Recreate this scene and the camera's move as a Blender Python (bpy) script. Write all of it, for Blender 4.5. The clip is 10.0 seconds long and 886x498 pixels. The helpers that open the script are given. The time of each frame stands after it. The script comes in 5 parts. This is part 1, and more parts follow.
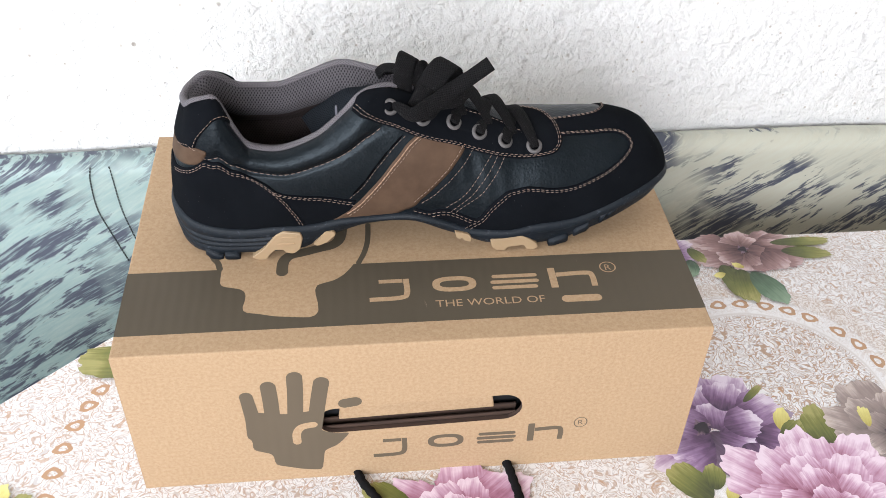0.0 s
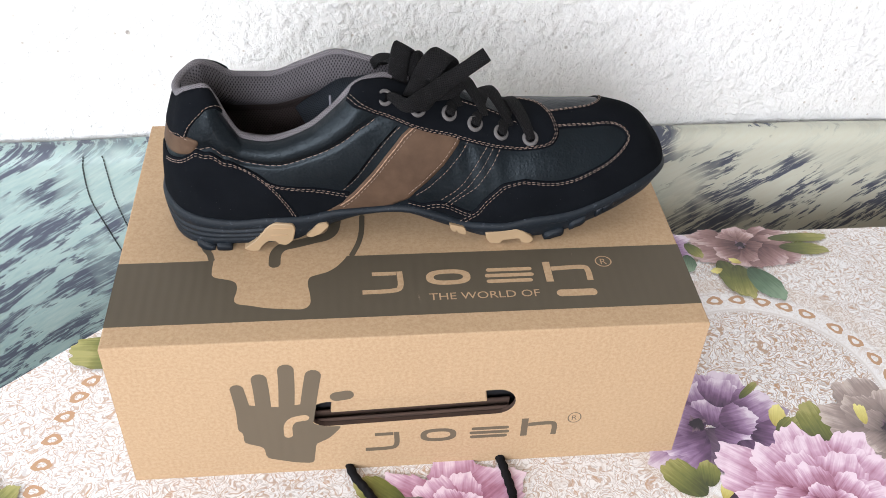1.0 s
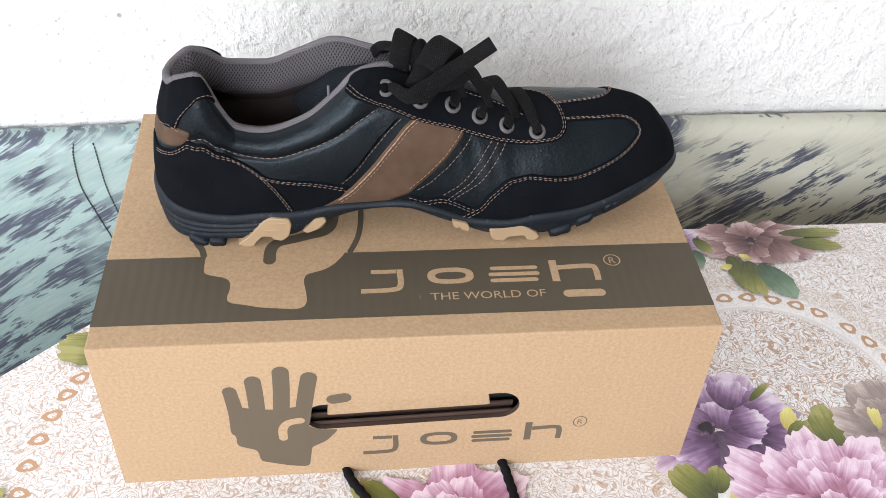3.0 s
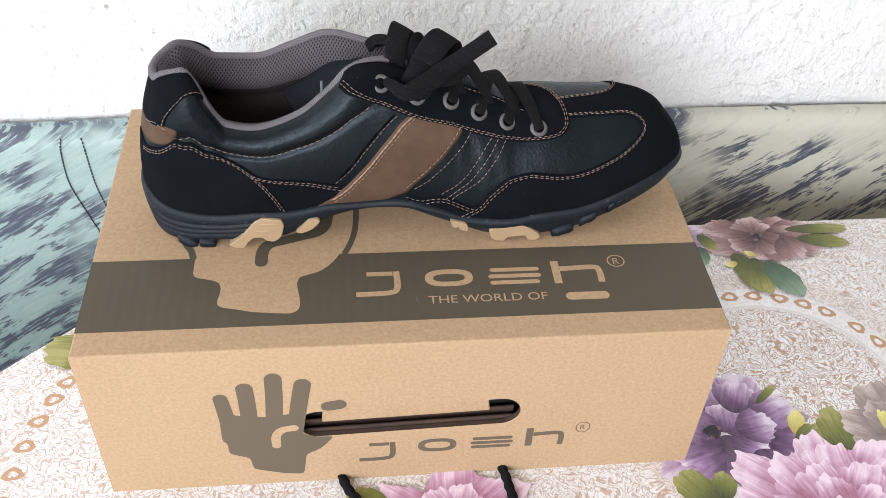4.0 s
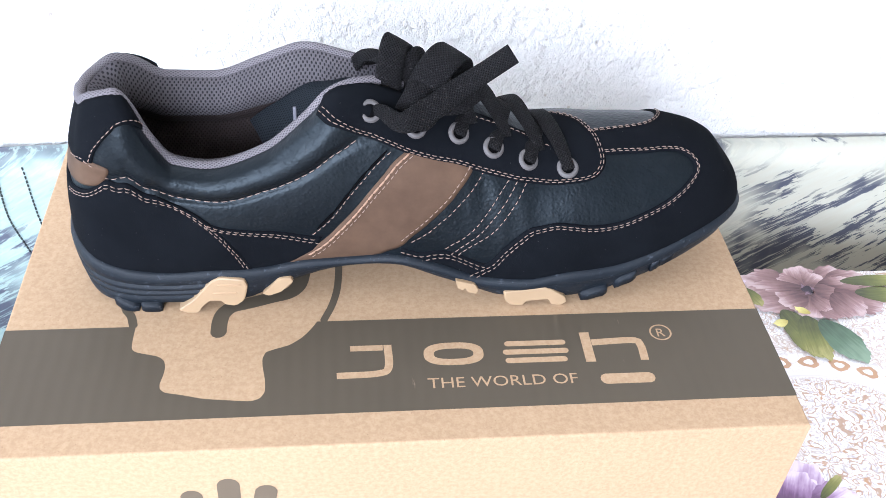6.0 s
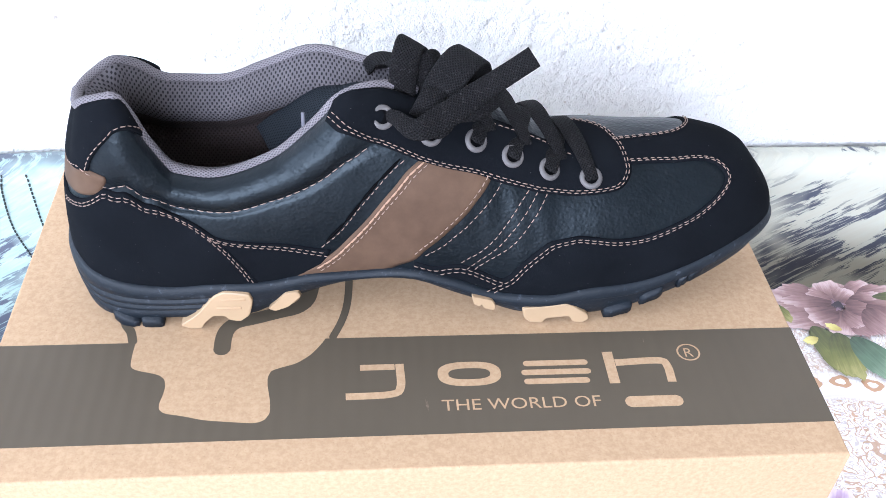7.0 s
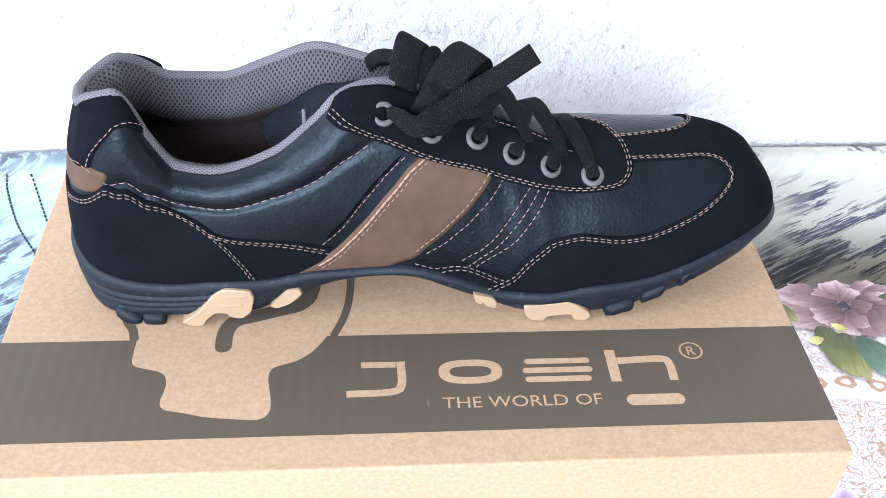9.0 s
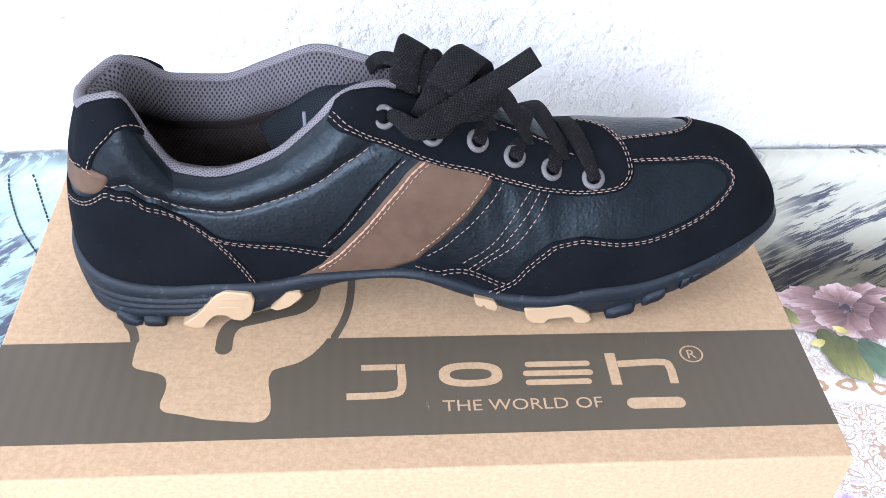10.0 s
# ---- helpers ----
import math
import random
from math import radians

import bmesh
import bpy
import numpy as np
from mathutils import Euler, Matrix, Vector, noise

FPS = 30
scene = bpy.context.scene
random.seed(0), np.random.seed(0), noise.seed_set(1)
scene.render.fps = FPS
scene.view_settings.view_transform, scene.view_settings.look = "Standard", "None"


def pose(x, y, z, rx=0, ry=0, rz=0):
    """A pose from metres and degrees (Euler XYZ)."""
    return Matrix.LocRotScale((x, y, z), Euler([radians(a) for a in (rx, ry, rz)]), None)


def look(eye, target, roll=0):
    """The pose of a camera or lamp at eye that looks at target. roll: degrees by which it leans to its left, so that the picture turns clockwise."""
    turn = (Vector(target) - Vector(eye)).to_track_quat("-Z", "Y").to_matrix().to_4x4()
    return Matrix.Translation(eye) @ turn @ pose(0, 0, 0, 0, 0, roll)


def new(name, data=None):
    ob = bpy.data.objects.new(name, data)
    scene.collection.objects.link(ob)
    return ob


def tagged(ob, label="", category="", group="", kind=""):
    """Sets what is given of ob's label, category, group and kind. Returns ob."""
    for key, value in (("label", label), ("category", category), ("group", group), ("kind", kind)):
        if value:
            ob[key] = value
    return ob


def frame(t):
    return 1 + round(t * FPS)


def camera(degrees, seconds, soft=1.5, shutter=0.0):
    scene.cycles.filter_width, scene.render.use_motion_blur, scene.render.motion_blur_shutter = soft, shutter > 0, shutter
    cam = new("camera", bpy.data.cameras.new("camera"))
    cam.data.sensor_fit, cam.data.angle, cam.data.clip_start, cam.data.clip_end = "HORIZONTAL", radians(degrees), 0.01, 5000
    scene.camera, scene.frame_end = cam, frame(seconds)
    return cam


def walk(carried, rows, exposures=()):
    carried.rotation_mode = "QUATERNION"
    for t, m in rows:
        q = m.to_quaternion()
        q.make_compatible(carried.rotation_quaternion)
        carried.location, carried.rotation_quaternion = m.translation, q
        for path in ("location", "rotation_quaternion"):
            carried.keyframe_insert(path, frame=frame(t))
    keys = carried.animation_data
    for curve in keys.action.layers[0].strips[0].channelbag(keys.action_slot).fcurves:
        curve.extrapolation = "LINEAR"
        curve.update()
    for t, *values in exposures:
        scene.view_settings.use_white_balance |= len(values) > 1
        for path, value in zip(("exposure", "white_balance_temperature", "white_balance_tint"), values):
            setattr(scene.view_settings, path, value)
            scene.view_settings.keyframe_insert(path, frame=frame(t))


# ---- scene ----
cam = camera(49.7, 10.0, soft=0.85)
PATH = [
    (0, (-0.033, -0.376, 0.514), (0.145, 1.131, -0.788), 1.9),
    (0.5, (-0.032, -0.373, 0.514), (0.151, 1.131, -0.791), 2.2),
    (1, (-0.03, -0.372, 0.51), (0.151, 1.126, -0.803), 2.5),
    (1.5, (-0.031, -0.371, 0.508), (0.147, 1.122, -0.812), 2.9),
    (2, (-0.03, -0.366, 0.505), (0.148, 1.122, -0.819), 2.9),
    (2.5, (-0.03, -0.357, 0.503), (0.15, 1.124, -0.828), 3.0),
    (4, (-0.028, -0.329, 0.494), (0.159, 1.125, -0.866), 3.1),
    (4.5, (-0.03, -0.316, 0.488), (0.166, 1.133, -0.876), 3.3),
    (5, (-0.029, -0.303, 0.484), (0.177, 1.159, -0.865), 3.1),
    (5.5, (-0.026, -0.276, 0.469), (0.184, 1.195, -0.871), 3.1),
    (6, (-0.022, -0.236, 0.437), (0.18, 1.244, -0.892), 3.9),
    (7.5, (-0.019, -0.217, 0.423), (0.144, 1.279, -0.894), 3.1),
    (8, (-0.017, -0.218, 0.422), (0.145, 1.279, -0.895), 3.1),
    (8.5, (-0.017, -0.219, 0.424), (0.138, 1.282, -0.889), 2.9),
    (9, (-0.017, -0.219, 0.422), (0.137, 1.281, -0.893), 3.0),
    (9.5, (-0.017, -0.218, 0.422), (0.133, 1.278, -0.897), 3.1),
    (10, (-0.016, -0.218, 0.423), (0.132, 1.281, -0.893), 3.0),
]
walk(cam, [(t, look(eye, target, roll)) for t, eye, target, roll in PATH],
     exposures=[(0.0, -0.49, 6230, 11), (4.6, -0.49, 6230, 11), (5.0, -0.20, 6150, 11), (5.4, 0.04, 5750, 12), (6.0, 0.24, 5600, 13), (7.5, 0.29, 5440, 14), (10.0, 0.29, 5440, 14)])

# ---- light: a bright window behind and to the left of the camera ----
world = bpy.data.worlds.new("world")
scene.world = world
world.use_nodes = True
wn = world.node_tree.nodes
sky = wn.new("ShaderNodeTexSky")
sky.sky_type, sky.sun_disc = "NISHITA", False
sky.sun_elevation, sky.sun_rotation = radians(40), radians(200)
world.node_tree.links.new(sky.outputs[0], wn["Background"].inputs[0])
wn["Background"].inputs[1].default_value = 0.12


def area_lamp(name, eye, target, sx, sy, watts, colour):
    data = bpy.data.lights.new(name, "AREA")
    data.shape, data.size, data.size_y, data.energy, data.color = "RECTANGLE", sx, sy, watts, colour
    lamp = new(name, data)
    lamp.matrix_world = look(eye, target)
    return lamp


# the sky's light in the two window openings of the room
area_lamp("window_light", (-0.58, -1.97, 0.85), (-0.15, 0.1, 0.15), 1.3, 1.1, 99, (0.96, 0.97, 1.0))
area_lamp("window_light_side", (-1.97, -0.7, 0.75), (0.0, 0.1, 0.1), 1.2, 1.0, 62, (0.92, 0.96, 1.0))

# ---- materials ----
class Shade:
    """A small node builder round one principled material."""

    def __init__(self, name, colour=(0.5, 0.5, 0.5), rough=0.6, metal=0.0, spec=0.5):
        self.mat = bpy.data.materials.new(name)
        self.mat.use_nodes = True
        self.tree = self.mat.node_tree
        self.bsdf = self.tree.nodes["Principled BSDF"]
        self.put(self.bsdf, "Base Color", (*colour, 1) if isinstance(colour, tuple) else colour)
        self.put(self.bsdf, "Roughness", rough)
        self.put(self.bsdf, "Metallic", metal)
        self.put(self.bsdf, "Specular IOR Level", spec)

    def put(self, n, key, value):
        if isinstance(value, bpy.types.NodeSocket):
            self.tree.links.new(value, n.inputs[key])
        else:
            n.inputs[key].default_value = value

    def node(self, kind, out=0, settings=(), **values):
        n = self.tree.nodes.new("ShaderNode" + kind)
        for key, value in dict(settings).items():
            if key == "operation":
                n.operation = value
            elif key == "blend":
                n.data_type, n.blend_type = "RGBA", value
            elif key == "feature":
                n.feature = value
            elif key == "wave":
                n.wave_type, n.bands_direction = value
        for key, value in values.items():
            self.put(n, int(key[1:]) if key[0] == "i" and key[1:].isdigit() else key.replace("_", " "), value)
        return n.outputs[out]

    def place(self, scale=(1, 1, 1), turn=(0, 0, 0), world=False):
        if world:
            source = self.node("NewGeometry", 0)
        else:
            source = self.node("TexCoord", 3)
        return self.node("Mapping", 0, Vector=source, Scale=scale, Rotation=turn)

    def noise(self, at, scale, detail=4.0, rough=0.55, dist=0.0):
        return self.node("TexNoise", 0, Vector=at, Scale=scale, Detail=detail, Roughness=rough, Distortion=dist)

    def voronoi(self, at, scale, feature="F1", out=0):
        return self.node("TexVoronoi", out, {"feature": feature}, Vector=at, Scale=scale)

    def ramp(self, fac, *stops):
        n = self.tree.nodes.new("ShaderNodeValToRGB")
        while len(n.color_ramp.elements) < len(stops):
            n.color_ramp.elements.new(0.5)
        for e, (p, c) in zip(n.color_ramp.elements, stops):
            e.position, e.color = p, (*c, 1) if isinstance(c, tuple) else (c, c, c, 1)
        self.put(n, 0, fac)
        return n.outputs[0]

    def mix(self, fac, a, b, blend="MIX"):
        n = self.tree.nodes.new("ShaderNodeMix")
        n.data_type, n.blend_type = "RGBA", blend
        for key, value in ((0, fac), (6, a), (7, b)):
            self.put(n, key, (*value, 1) if isinstance(value, tuple) else value)
        return n.outputs[2]

    def math(self, op, a, b=0.0, c=0.0):
        return self.node("Math", 0, {"operation": op}, i0=a, i1=b, i2=c)

    def colour(self, value):
        self.put(self.bsdf, "Base Color", value)
        return self

    def bump(self, height, strength, distance):
        old = self.bsdf.inputs["Normal"].links
        n = self.tree.nodes.new("ShaderNodeBump")
        self.put(n, "Height", height)
        n.inputs["Strength"].default_value, n.inputs["Distance"].default_value = strength, distance
        if old:
            self.tree.links.new(old[0].from_socket, n.inputs["Normal"])
        self.tree.links.new(n.outputs[0], self.bsdf.inputs["Normal"])
        return self


def kraft_material():
    s = Shade("kraft_board", rough=0.75, spec=0.25)
    at = s.place()
    fibre = s.noise(at, 480, 4, 0.65)
    cloud = s.noise(at, 14, 4)
    speck = s.noise(at, 900, 2)
    c = s.mix(cloud, (0.320, 0.211, 0.120), (0.365, 0.247, 0.143))
    c = s.mix(s.ramp(fibre, (0.38, 0.0), (0.66, 1.0)), s.mix(0.14, c, (0.20, 0.125, 0.07)), s.mix(0.5, c, (0.43, 0.305, 0.185)))
    c = s.mix(s.ramp(speck, (0.66, 0.0), (0.74, 0.5)), c, (0.20, 0.125, 0.07))
    s.colour(c)
    flute = s.node("TexWave", 0, {"wave": ("BANDS", "X")}, Vector=at, Scale=48.0, Distortion=1.2, Detail=1.0)
    s.bump(flute, 0.07, 0.0006).bump(fibre, 0.12, 0.0004).bump(cloud, 0.25, 0.002)
    return s.mat


def print_material(name, colour, wear):
    s = Shade(name, rough=0.68, spec=0.25)
    at = s.place()
    scratch = s.noise(s.place((260, 40, 60)), 1.0, 5, 0.7)
    cloud = s.noise(at, 20, 4)
    dark = tuple(v * 0.86 for v in colour)
    c = s.mix(cloud, dark, colour)
    s.colour(s.mix(s.ramp(scratch, (0.70, 0.0), (0.80, wear)), c, (0.42, 0.32, 0.22)))
    flute = s.node("TexWave", 0, {"wave": ("BANDS", "X")}, Vector=at, Scale=48.0, Distortion=1.2, Detail=1.0)
    s.bump(flute, 0.10, 0.0006)
    return s.mat


def board_edge_material():
    s = Shade("cut_board_edge", rough=0.85)
    s.colour(s.mix(s.noise(s.place((30, 30, 700)), 1.0, 3), (0.016, 0.008, 0.005), (0.070, 0.036, 0.022)))
    return s.mat


def plaster_material():
    s = Shade("white_plaster", rough=0.85, spec=0.2)
    at = s.place()
    lump = s.noise(at, 95, 6, 0.68)
    grain = s.noise(at, 330, 4, 0.6)
    big = s.noise(at, 9, 3)
    pit = s.voronoi(s.place((1, 1, 1)), 22)
    c = s.mix(big, (0.86, 0.845, 0.815), (0.90, 0.89, 0.87))
    fleck = s.voronoi(at, 70)
    c = s.mix(s.ramp(fleck, (0.05, 0.55), (0.10, 0.0)), c, (0.45, 0.36, 0.27))
    s.colour(s.mix(s.ramp(pit, (0.035, 0.75), (0.06, 0.0)), c, (0.30, 0.25, 0.20)))
    s.bump(s.noise(at, 42, 3, 0.5), 0.55, 0.012).bump(lump, 0.95, 0.0075).bump(grain, 0.5, 0.0016)
    return s.mat


def wall_paint_material():
    s = Shade("beige_wall_paint", rough=0.9, spec=0.2)
    n = s.noise(s.place(), 6, 4)
    s.colour(s.mix(n, (0.55, 0.53, 0.49), (0.62, 0.60, 0.56))).bump(s.noise(s.place(), 60, 4), 0.3, 0.003)
    return s.mat


def leatherette_material():
    """Green-grey upholstery with long brushed streaks."""
    s = Shade("marbled_upholstery", rough=0.5, spec=0.35)
    at = s.place((1, 1, 1), (0, 0, 0))
    bent = s.node("VectorMath", 0, {"operation": "ADD"}, i0=at, i1=s.node("VectorMath", 0, {"operation": "SCALE"}, i0=s.node("TexNoise", 1, Vector=at, Scale=2.2, Detail=1.0), Scale=0.10))
    turned = s.node("Mapping", 0, Vector=bent, Rotation=(0, radians(30), 0))
    streak_at = s.node("Mapping", 0, Vector=turned, Scale=(13, 18, 62))
    streak = s.noise(streak_at, 1.0, 8, 0.66)
    fine = s.noise(s.node("Mapping", 0, Vector=turned, Scale=(45, 90, 330)), 1.0, 4, 0.6)
    patch = s.noise(at, 9, 3)
    drift = s.math("MULTIPLY_ADD", s.node("SeparateXYZ", 0, Vector=at), 0.9, s.noise(at, 5.5, 3))
    base = s.mix(s.ramp(drift, (0.30, 0.0), (0.72, 1.0)), (0.235, 0.325, 0.315), (0.47, 0.455, 0.37))
    base = s.mix(s.ramp(fine, (0.3, 0.0), (0.8, 0.45)), base, (0.50, 0.54, 0.48))
    mask = s.math("MULTIPLY", s.ramp(s.math("ADD", streak, s.math("MULTIPLY", fine, 0.22)), (0.598, 0.0), (0.620, 1.0)), s.ramp(patch, (0.42, 0.10), (0.50, 1.0)))
    dry = s.ramp(s.noise(s.node("Mapping", 0, Vector=turned, Scale=(26, 60, 420)), 1.0, 5, 0.7), (0.42, 0.15), (0.48, 1.0))
    s.colour(s.mix(s.math("MULTIPLY", mask, dry), base, (0.070, 0.078, 0.105)))
    s.bump(s.noise(at, 700, 3), 0.15, 0.0005).bump(s.noise(at, 14, 2), 0.25, 0.006)
    return s.mat


def wood_material(name, a, b):
    s = Shade(name, rough=0.45)
    g = s.noise(s.place((3, 40, 40)), 1.0, 5, 0.6, 0.5)
    s.colour(s.mix(g, a, b)).bump(g, 0.1, 0.001)
    return s.mat


KRAFT = kraft_material()
INK = print_material("olive_ink", (0.076, 0.061, 0.041), 0.8)
INK_FRONT = print_material("olive_ink_front", (0.108, 0.083, 0.055), 0.25)
EDGE = board_edge_material()
PLASTER = plaster_material()
ROOM_PAINT = wall_paint_material()
UPHOLSTERY = leatherette_material()
FLOOR_WOOD = wood_material("floor_oak", (0.16, 0.10, 0.06), (0.30, 0.20, 0.12))
TABLE_WOOD = wood_material("table_wood", (0.20, 0.12, 0.07), (0.34, 0.22, 0.13))


# ---- builders ----
def mesh_of(name, bm, mat, smooth=True):
    me = bpy.data.meshes.new(name)
    bmesh.ops.recalc_face_normals(bm, faces=bm.faces)
    bm.to_mesh(me)
    bm.free()
    me.materials.append(mat)
    if smooth and not name.startswith("printed"):
        me.shade_smooth()
    return me


def two_tone(ob, mat, test):
    """Gives the faces that pass the test a second material."""
    ob.data.materials.append(mat)
    for f in ob.data.polygons:
        if test(f):
            f.material_index = 1
    return ob


def part(name, bm, mat, parent=None, label="", smooth=True):
    ob = new(name, mesh_of(name, bm, mat, smooth))
    ob.parent = parent
    return tagged(ob, label) if label else ob


def slab(x0, x1, y0, y1, z0, z1, bevel=0.0):
    bm = bmesh.new()
    bmesh.ops.create_cube(bm, size=1)
    bmesh.ops.transform(bm, verts=bm.verts, matrix=Matrix.LocRotScale(((x0 + x1) / 2, (y0 + y1) / 2, (z0 + z1) / 2), None, (x1 - x0, y1 - y0, z1 - z0)))
    if bevel:
        bmesh.ops.bevel(bm, geom=bm.edges[:], offset=bevel, segments=2, affect="EDGES", profile=0.5)
    return bm


def sheet(rows, closed=False, uv=False):
    """A grid mesh from rows of points; closed joins the last column to the first; uv lays out metres along rows and columns."""
    bm = bmesh.new()
    vs = [[bm.verts.new(p) for p in row] for row in rows]
    n = len(vs[0])
    for a, b in zip(vs, vs[1:]):
        for j in range(n if closed else n - 1):
            k = (j + 1) % n
            bm.faces.new((a[j], a[k], b[k], b[j]))
    if uv:
        p = np.array(rows, float)
        along = np.pad(np.cumsum(np.linalg.norm(np.diff(p, axis=1), axis=2).mean(0)), (1, 0))
        down = np.pad(np.cumsum(np.linalg.norm(np.diff(p, axis=0), axis=2).mean(1)), (1, 0))
        spot = {v: (along[j], down[i]) for i, row in enumerate(vs) for j, v in enumerate(row)}
        layer = bm.loops.layers.uv.new("UVMap")
        for f in bm.faces:
            for lp in f.loops:
                lp[layer].uv = spot[lp.vert]
    return bm


def smooth_line(points, count, closed=False):
    """Catmull-Rom through a few control points, evenly spaced along its length."""
    p = np.array(points, float)
    q = np.vstack([p[-1:], p, p[:2]]) if closed else np.vstack([2 * p[0] - p[1], p, 2 * p[-1] - p[-2]])
    out = []
    for i in range(len(q) - 3):
        a, b, c, d = q[i:i + 4]
        t = np.linspace(0, 1, 24, endpoint=False)[:, None]
        out.append(0.5 * (2 * b + (c - a) * t + (2 * a - 5 * b + 4 * c - d) * t**2 + (3 * b - a - 3 * c + d) * t**3))
    out = np.vstack(out + ([] if closed else [p[-1:]]))
    if closed:
        out = np.vstack([out, out[:1]])
    run = np.r_[0, np.cumsum(np.linalg.norm(np.diff(out, axis=0), axis=1))]
    at = np.linspace(0, run[-1], count + 1)[:-1] if closed else np.linspace(0, run[-1], count)
    return np.stack([np.interp(at, run, col) for col in out.T], 1)


def flat_shape(points, place, step=0.0):
    """A flat print from a 2D outline, laid out by place(x, y)."""
    bm = bmesh.new()
    from mathutils.geometry import delaunay_2d_cdt
    n = len(points)
    vs, _, faces, _, _, _ = delaunay_2d_cdt([Vector(p) for p in points], [(i, (i + 1) % n) for i in range(n)], [], 1, 1e-7)
    made = [bm.verts.new(place(v.x, v.y)) for v in vs]
    for f in faces:
        bm.faces.new([made[i] for i in f])
    return bm


def tube(points, radius, sides=10, closed=False, flat=1.0):
    """A round cord along a line of points."""
    p = np.array(points, float)
    tang = np.gradient(p, axis=0) if not closed else np.roll(p, -1, 0) - np.roll(p, 1, 0)
    tang /= np.linalg.norm(tang, axis=1)[:, None] + 1e-12
    ref = np.array([0.0, 0.0, 1.0])
    rows = []
    for i, (c, t) in enumerate(zip(p, tang)):
        s = np.cross(t, ref)
        s /= np.linalg.norm(s) + 1e-9
        u = np.cross(s, t)
        r = radius if np.isscalar(radius) else radius[i]
        rows.append([c + r * (math.cos(a) * s + flat * math.sin(a) * u) for a in np.arange(sides) * 2 * math.pi / sides])
    if closed:
        rows.append(rows[0])
    bm = sheet(rows, closed=True, uv=True)
    if not closed:
        bm.verts.ensure_lookup_table()
        n = len(bm.verts)
        bm.faces.new(bm.verts[:sides])
        bm.faces.new(bm.verts[n - sides:])
    else:
        bmesh.ops.remove_doubles(bm, verts=bm.verts, dist=1e-6)
    return bm

# ---- the room ----
BACK_Y = 0.338
FLOOR_Z, CEIL_Z = -0.75, 1.75


def room():
    wall = part("wall_north", slab(-2.0, 2.0, BACK_Y, BACK_Y + 0.2, FLOOR_Z, CEIL_Z), PLASTER, smooth=False)
    tagged(wall, "rough white plastered wall with small dark pits", "wall", kind="structure")
    # the two window walls, each of four blocks round its opening
    def pierced(name, make, lo, hi, a, b, z0, z1):
        bm = bmesh.new()
        for u0, u1, w0, w1 in ((lo, a, FLOOR_Z, CEIL_Z), (b, hi, FLOOR_Z, CEIL_Z), (a, b, FLOOR_Z, z0), (a, b, z1, CEIL_Z)):
            piece = make(u0, u1, w0, w1)
            me = bpy.data.meshes.new("block")
            piece.to_mesh(me)
            bm.from_mesh(me)
            piece.free()
        tagged(part(name, bm, ROOM_PAINT, smooth=False), "beige painted wall with a window opening", "wall", kind="structure")
    pierced("wall_south", lambda u0, u1, w0, w1: slab(u0, u1, -2.2, -2.0, w0, w1), -2.0, 2.0, -1.33, 0.17, 0.2, 1.5)
    pierced("wall_west", lambda u0, u1, w0, w1: slab(-2.2, -2.0, u0, u1, w0, w1), -2.2, 0.54, -1.4, 0.0, 0.2, 1.4)
    tagged(part("wall_east", slab(2.0, 2.2, -2.2, 0.54, FLOOR_Z, CEIL_Z), ROOM_PAINT, smooth=False), "plain beige painted wall", "wall", kind="structure")
    tagged(part("ceiling", slab(-2.2, 2.2, -2.2, 0.54, CEIL_Z, CEIL_Z + 0.15), ROOM_PAINT, smooth=False), "plain pale ceiling", "ceiling", kind="structure")
    tagged(part("floor", slab(-2.2, 2.2, -2.2, 0.54, FLOOR_Z - 0.1, FLOOR_Z), FLOOR_WOOD, smooth=False), "brown wooden floor", "floor", kind="structure")


room()


SEAM_THREAD = Shade("seam_thread", (0.02, 0.025, 0.025), 0.8).mat


